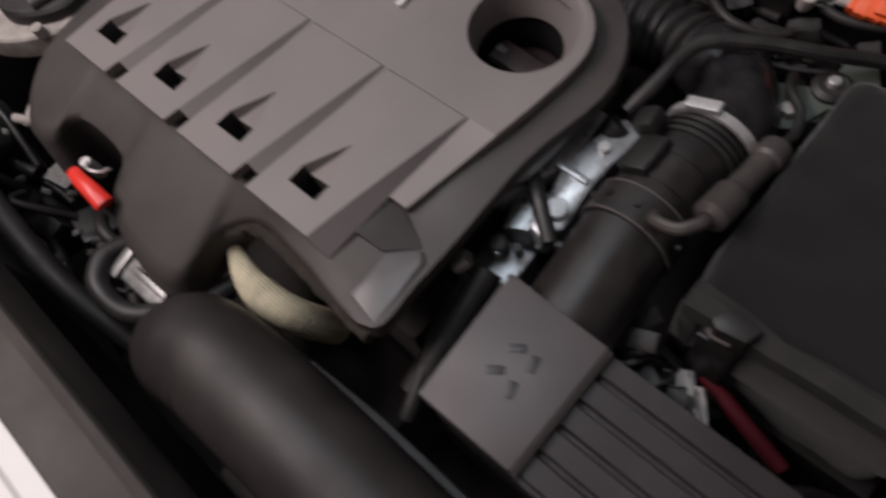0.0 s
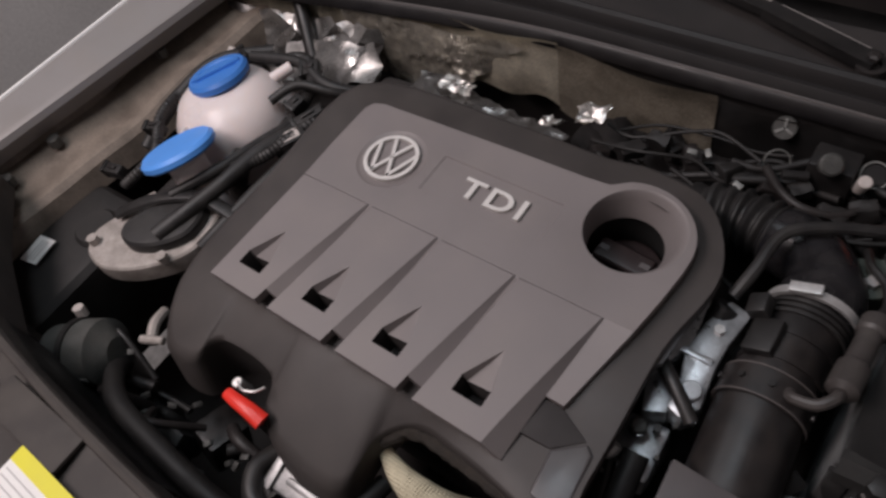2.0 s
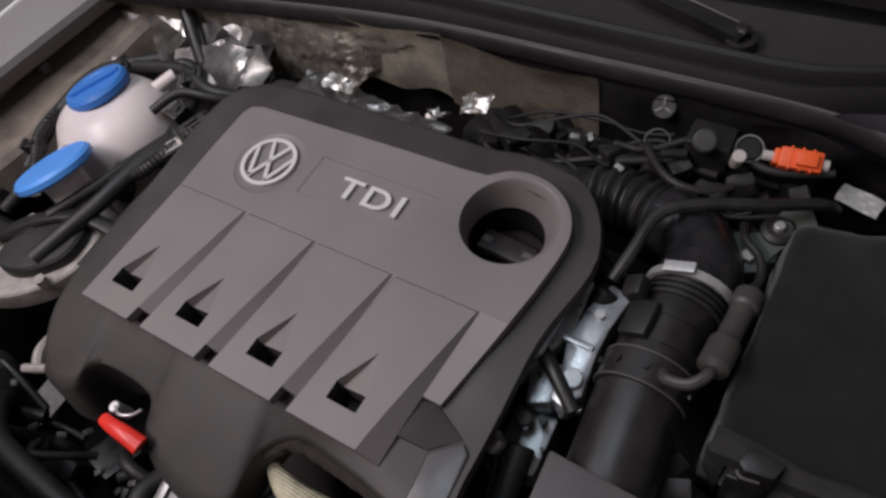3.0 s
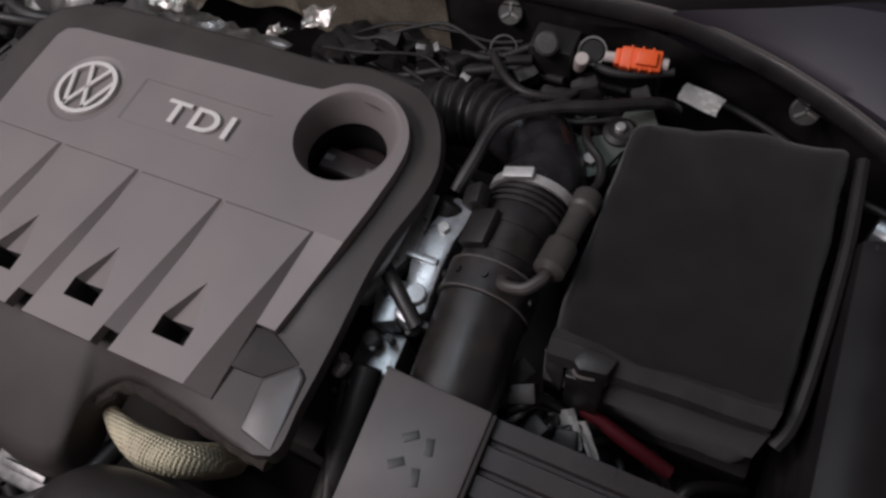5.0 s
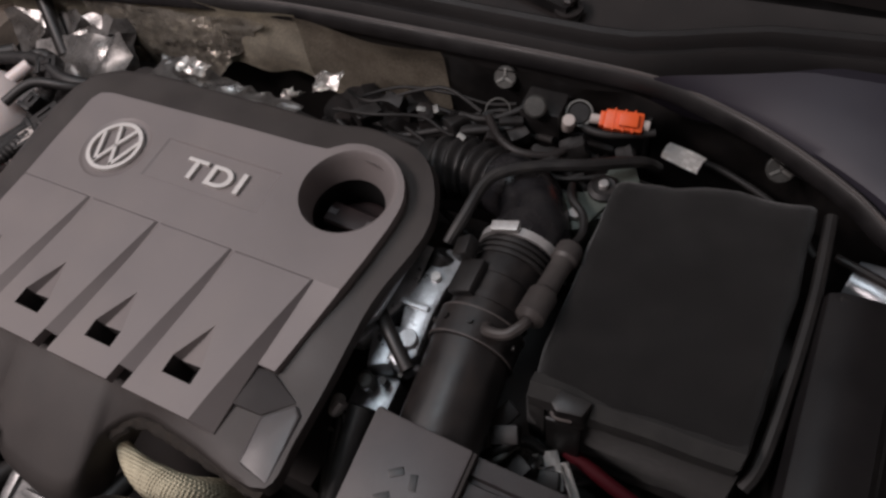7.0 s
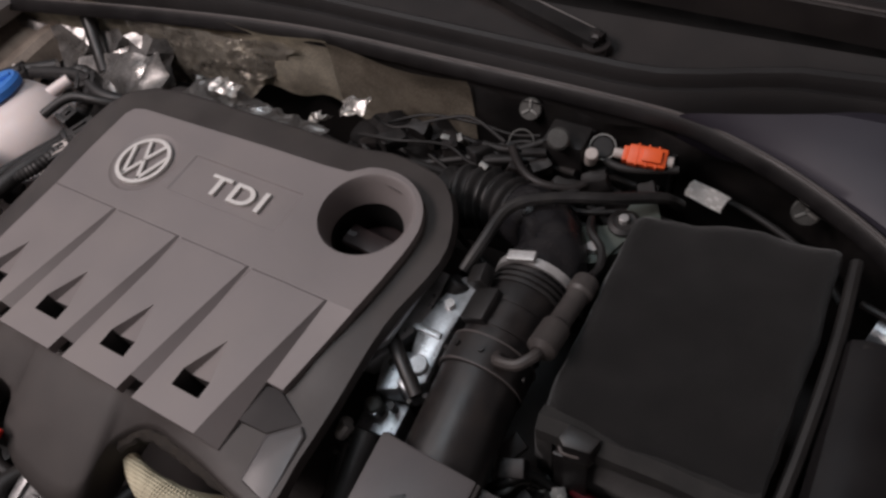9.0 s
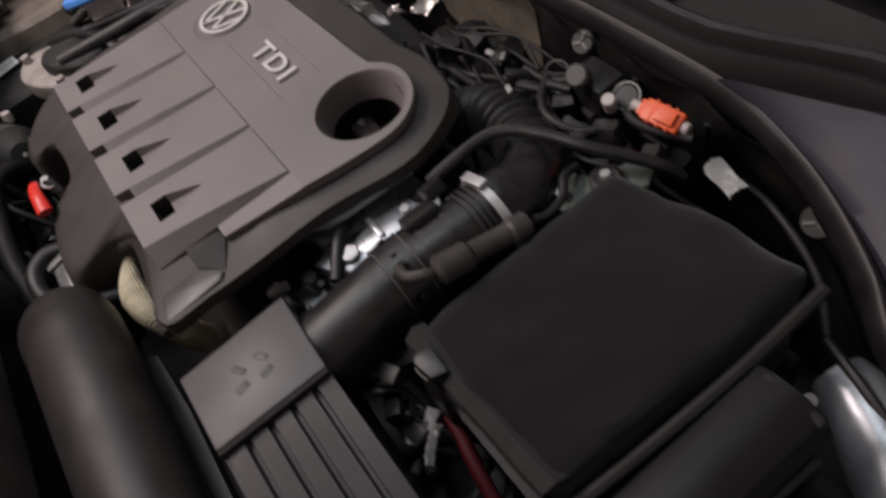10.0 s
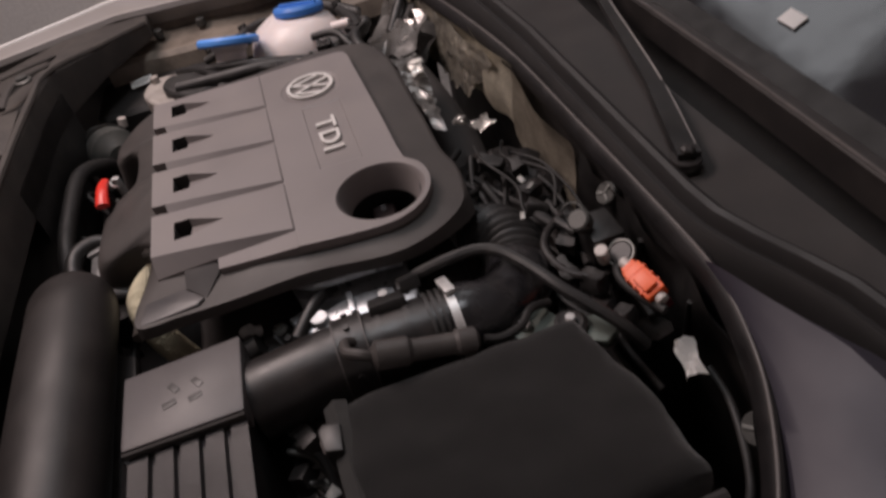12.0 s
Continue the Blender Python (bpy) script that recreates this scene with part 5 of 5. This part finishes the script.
# ---------------------------------------------------------------- front of the engine
def sleeve_hose():
    bm = tube([(-0.074, -0.064, -0.078), (-0.048, -0.077, -0.080), (-0.020, -0.083, -0.084), (0.004, -0.080, -0.096), (0.016, -0.070, -0.125), (0.016, -0.06, -0.16)], lambda u: 0.003 + 0.0125 * min(1, u * 2.4) ** 0.8, 26, 12, 0.015, 44)
    return piece("sleeved_hose", bm, CREAM, "hose in a cream woven heat sleeve", "hose")


sleeve_hose()


def chrome_bracket():
    b = thing("bright_bracket", (-0.12, -0.14, -0.13), "bright pressed metal bracket under the cover's front", "bracket")
    m = Matrix.Translation((-0.122, -0.139, -0.093)) @ pose(0, 0, 0, 12, 0, 2)
    part("plate", moved(box(-0.034, 0.034, -0.017, 0.014, -0.03, 0.0, 0.006, 3), m), BRACKET, b)
    part("rib", moved(box(-0.012, 0.034, -0.004, 0.003, 0.0, 0.006, 0.002), m), BRACKET, b)
    part("edge", moved(box(-0.034, -0.024, -0.018, 0.014, -0.01, 0.005, 0.002), m), BRACKET, b)
    part("bolt", moved(rod((0.028, -0.020, -0.01), (0.028, -0.020, 0.004), 0.005, 8), m), STEEL, b)
    return b


BRACKET = mat("pressed_bright_metal", (0.26, 0.26, 0.26), 0.38, 0.7, vary=0.3, patch=70, bump=0.2, dust=0.3, dust_colour=(0.12, 0.11, 0.10))
chrome_bracket()
hose("rubber_hose", "black hose looped round the bright bracket", [(-0.165, -0.122, -0.10), (-0.168, -0.150, -0.09), (-0.148, -0.172, -0.09), (-0.11, -0.17, -0.10), (-0.07, -0.13, -0.10), (-0.06, -0.09, -0.11)], 0.010, RUBBER)
hose("radiator_hose", "long black radiator hose with dull shine", [(-0.44, -0.150, -0.15), (-0.405, -0.165, -0.115), (-0.35, -0.184, -0.092), (-0.27, -0.192, -0.095), (-0.19, -0.196, -0.11), (-0.10, -0.19, -0.15)], 0.0118, CABLE)
for k in range(22):
    x, y, z = rng.uniform(-0.50, -0.04), rng.uniform(-0.20, -0.13), rng.uniform(-0.22, -0.13)
    pts = [(x, y, z), (x + rng.uniform(0.02, 0.05), y + rng.uniform(-0.02, 0.02), z + rng.uniform(-0.02, 0.03)), (x + rng.uniform(0.05, 0.10), y + rng.uniform(-0.02, 0.02), z - 0.02)]
    hose("cable", "thin dark cable deep in the bay's front", pts, rng.uniform(0.003, 0.008), (RUBBER, BLACK, DUCT)[k % 3], "cable")
for k in range(12):
    x, y, z = rng.uniform(-0.50, -0.06), rng.uniform(-0.195, -0.13), rng.uniform(-0.16, -0.11)
    piece("pipe_clip", moved(box(-0.005, 0.005, -0.003, 0.003, -0.003, 0.003, 0.001), pose(x, y, z, rng.uniform(-40, 40), rng.uniform(-40, 40), rng.uniform(0, 90))), (GREYMETAL, LIGHTMETAL, GREYMETAL)[k % 3], "tiny metal clip on a hose", "clip")
for k in range(10):
    x, y = rng.uniform(-0.48, -0.10), rng.uniform(-0.20, -0.14)
    w, d = rng.uniform(0.015, 0.035), rng.uniform(0.012, 0.03)
    piece("ancillary_unit", moved(box(-w, w, -d, d, -0.03, 0.02, 0.006), pose(x, y, -0.19 + rng.uniform(-0.02, 0.02), rng.uniform(-20, 20), 0, rng.uniform(-40, 40))), BLACK, "small black unit low in the bay", "unit")

for k in range(16):
    x, y, z = rng.uniform(0.25, 0.40), rng.uniform(-0.05, 0.07), rng.uniform(-0.22, -0.13)
    pts = [(x, y, z), (x + rng.uniform(-0.04, 0.04), y + rng.uniform(0.01, 0.04), z + rng.uniform(-0.02, 0.03)), (x + rng.uniform(-0.06, 0.06), y + 0.06, z - 0.02)]
    if max(p[1] for p in pts) > 0.034 and min(p[1] for p in pts) > 0.03:
        hose("cable", "dusty cable low between box and battery", pts, rng.uniform(0.003, 0.007), (RUBBER, DUCT, GREYMETAL)[k % 3], "cable")


for k in range(9):
    x = 0.245 + 0.006 * k + rng.uniform(-0.006, 0.006)
    z = -0.085 - 0.004 * k + rng.uniform(-0.012, 0.008)
    pts = [(x - 0.02, 0.045 + rng.uniform(0, 0.01), z - 0.03), (x, 0.060 + rng.uniform(-0.008, 0.008), z), (x + rng.uniform(0.0, 0.03), 0.076 + rng.uniform(-0.006, 0.008), z - 0.012), (x + rng.uniform(0.02, 0.05), 0.082, z - 0.05)]
    hose("cable", "dusty cable in the gap beside the battery", pts, rng.uniform(0.0025, 0.0055), (RUBBER, GREYMETAL, BLACK)[k % 3], "cable")
for x, y, z, turn in ((0.246, 0.072, -0.078, 20), (0.262, 0.058, -0.10, -30), (0.236, 0.090, -0.088, 60), (0.285, 0.060, -0.115, 10)):
    k = thing("cable_socket", (x, y, z), "dusty dark cable socket beside the battery", "connector")
    m = pose(x, y, z, 15, -10, turn)
    part("shell", moved(box(-0.012, 0.012, -0.008, 0.008, -0.010, 0.008, 0.002), m), DUCT, k)
    part("rim", moved(box(-0.015, -0.011, -0.010, 0.010, -0.011, 0.010, 0.0015), m), RUBBER, k)


DRUM = mat("dusty_grey_green_casting", (0.075, 0.077, 0.072), 0.5, vary=0.3, grain=600, patch=40, bump=0.3, dust=0.3, dust_colour=(0.10, 0.09, 0.08))


def alternator():
    a = thing("alternator", (-0.47, -0.165, -0.2), "dull grey drum-shaped pump with black band", "pump")
    s, e = Vector((-0.515, -0.185, -0.135)), Vector((-0.43, -0.140, -0.125))
    part("drum", rev([(0.026, 0), (0.034, 0.004), (0.036, 0.03), (0.036, 0.034), (0.040, 0.036), (0.040, 0.075), (0.030, 0.080), (0.018, 0.09)], aim(s, e), 24), DRUM, a)
    mid = s.lerp(e, 0.42)
    part("band", moved(ring(0.0425, 0.035, -0.004, 0.004, Matrix(), 26), aim(mid, e)), RUBBER, a, "black rubber band")
    part("stud", rod((-0.502, -0.135, -0.11), (-0.504, -0.132, -0.095), 0.007, 10, 0.001), PALE, a, "pale stud")
    return a


alternator()
piece("pale_tube", tube([(-0.43, -0.075, -0.13), (-0.418, -0.095, -0.12), (-0.405, -0.115, -0.125)], 0.007, 10), ALU_PALE, "short pale tube below the engine mount", "tube")
piece("pale_tube", rod((-0.40, -0.118, -0.10), (-0.372, -0.105, -0.10), 0.005, 10, 0.001), ALU_PALE, "short pale bolt pin", "pin")


def lamp_back():
    b = thing("headlamp_box", (-0.60, -0.1, -0.3), "black headlamp housing with small white label", "headlamp")
    part("housing", crumple(box(-0.70, -0.555, -0.19, 0.02, -0.30, -0.112, 0.02, 3), 0.004, 12), CABLE, b)
    part("label", moved(box(-0.0195, 0.0195, -0.0145, 0.0145, -0.0012, 0.0006, 0), pose(-0.641, -0.106, -0.1045, 0, 0, 100)), WHITE, b, "small white label")
    for k in range(3):
        part("print_bar", moved(box(-0.016, 0.014, -0.007 + 0.005 * k, -0.005 + 0.005 * k, 0.0007, 0.001, 0), pose(-0.641, -0.106, -0.1045, 0, 0, 100)), INK, b)
    part("cap", rod((-0.60, -0.04, -0.115), (-0.60, -0.04, -0.105), 0.03, 20, 0.004), CABLE, b)
    return b


lamp_back()
for pts, r in (([(-0.445, -0.02, -0.05), (-0.425, 0.06, -0.045), (-0.415, 0.13, -0.045), (-0.40, 0.22, -0.06)], 0.010), ([(-0.47, 0.03, -0.045), (-0.44, 0.085, -0.04), (-0.43, 0.15, -0.05), (-0.42, 0.24, -0.07)], 0.007), ([(-0.40, 0.0, -0.07), (-0.39, 0.09, -0.06), (-0.385, 0.18, -0.06), (-0.39, 0.27, -0.08)], 0.008), ([(-0.56, 0.26, -0.05), (-0.48, 0.275, -0.045), (-0.42, 0.262, -0.05), (-0.37, 0.285, -0.07)], 0.008), ([(-0.61, 0.08, -0.08), (-0.615, 0.15, -0.06), (-0.605, 0.23, -0.05), (-0.55, 0.29, -0.06)], 0.009), ([(-0.46, 0.20, -0.04), (-0.44, 0.235, -0.035), (-0.40, 0.255, -0.05), (-0.36, 0.30, -0.09)], 0.006)):
    hose("cable_loom", "taped black cable loom beside the coolant tank", pts, r, RUBBER, "cable")
def conduit(pts, r, waves, label):
    return piece("ribbed_conduit", tube(pts, r, 12, 8, 0.09, waves), RUBBER, label, "conduit")


conduit([(-0.545, 0.285, -0.075), (-0.50, 0.292, -0.058), (-0.455, 0.275, -0.05), (-0.435, 0.235, -0.055), (-0.44, 0.19, -0.07)], 0.0085, 40, "dusty ribbed conduit curving round the coolant tank")
conduit([(-0.455, 0.125, -0.06), (-0.43, 0.10, -0.045), (-0.405, 0.13, -0.045), (-0.395, 0.19, -0.05), (-0.385, 0.25, -0.06)], 0.0075, 40, "ribbed black conduit between tank and cover")
conduit([(-0.585, 0.02, -0.08), (-0.56, 0.07, -0.055), (-0.60, 0.12, -0.05), (-0.625, 0.19, -0.06)], 0.007, 34, "ribbed black conduit behind the filler")
for x, y, z, turn, w, h in ((-0.455, 0.272, -0.045, 35, 0.012, 0.018), (-0.43, 0.215, -0.045, 80, 0.010, 0.014), (-0.40, 0.205, -0.048, 62, 0.020, 0.011), (-0.59, 0.10, -0.05, 20, 0.012, 0.010), (-0.575, 0.255, -0.05, -30, 0.014, 0.010), (-0.615, 0.03, -0.075, 10, 0.016, 0.012)):
    k = thing("loom_socket", (x, y, z), "black plastic cable socket on the loom", "connector")
    m = pose(x, y, z, 8, -6, turn)
    part("shell", moved(box(-w, w, -h * 0.6, h * 0.6, -0.012, 0.006, 0.002), m), CABLE, k)
    part("collar", moved(box(-w - 0.003, -w + 0.003, -h * 0.75, h * 0.75, -0.010, 0.008, 0.0015), m), BLACK, k)
    part("latch", moved(box(-w * 0.4, w * 0.5, -h * 0.2, h * 0.2, 0.006, 0.009, 0.0008), m), DUCT, k)
tag = thing("printed_plug", (-0.398, 0.165, -0.05), "black plug with white printed label beside the cover", "connector")
m = pose(-0.398, 0.165, -0.046, 0, 0, 62)
part("shell", moved(box(-0.022, 0.022, -0.012, 0.012, -0.012, 0.004, 0.002), m), BLACK, tag)
part("label", moved(box(-0.015, 0.015, -0.008, 0.008, 0.004, 0.0046, 0), m), PALE, tag, "small white label")
for k in range(3):
    part("print_bar", moved(box(-0.012, 0.010, -0.005 + 0.004 * k, -0.003 + 0.004 * k, 0.0047, 0.005, 0), m), BLACK, tag)
piece("loom_plug", moved(box(-0.005, 0.005, -0.005, 0.005, 0, 0.008, 0.002), pose(-0.415, 0.135, -0.046, 0, 0, 60)), PALE, "small pale plug on the loom", "connector")
for k in range(12):
    x, y = rng.uniform(-0.63, -0.40), rng.uniform(0.0, 0.30)
    if (x + 0.527) ** 2 + (y - 0.178) ** 2 < 0.0085 or (x + 0.484) ** 2 + (y - 0.07) ** 2 < 0.003:
        continue
    piece("loom_clip", moved(box(-0.006, 0.006, -0.004, 0.004, 0, 0.005, 0.001), pose(x, y, -0.065, 15, 10, rng.uniform(0, 90))), (PALE, GREYMETAL, BLACK)[k % 3], "small clip on the loom", "clip")
# Added dark box that stands for the shade below tank and looms.
piece("shade_box", box(-0.62, -0.37, -0.02, 0.36, -0.20, -0.15, 0.01), HOLE, "dark box standing in for the shade under the coolant tank", "liner")
for x, y in ((-0.737, 0.02), (-0.738, -0.06), (-0.732, 0.22)):
    piece("wing_bolt", rod((x, y, -0.075), (x, y, -0.060), 0.009, 8, 0.001), GREYMETAL, "dull bolt on the inner wing", "bolt")
for x, y in ((-0.455, -0.268), (-0.478, -0.225)):
    piece("panel_bolt", rev([(0.013, 0.014), (0.013, 0.017), (0.009, 0.019), (0.008, 0.023)], Matrix.Translation((x, y, 0)), 16), GREYMETAL, "dark bolt on the slam panel", "bolt")


def rear_filler():
    # Made-up crumpled sheet in the dark tone, fills the shaded gap behind.
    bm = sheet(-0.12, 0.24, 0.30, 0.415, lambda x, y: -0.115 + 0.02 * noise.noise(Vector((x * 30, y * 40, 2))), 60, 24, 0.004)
    return piece("rear_filler", crumple(bm, 0.012, 45, 3), HOLE, "added crumpled dark filler for the shaded gap behind the engine", "casting")


rear_filler()
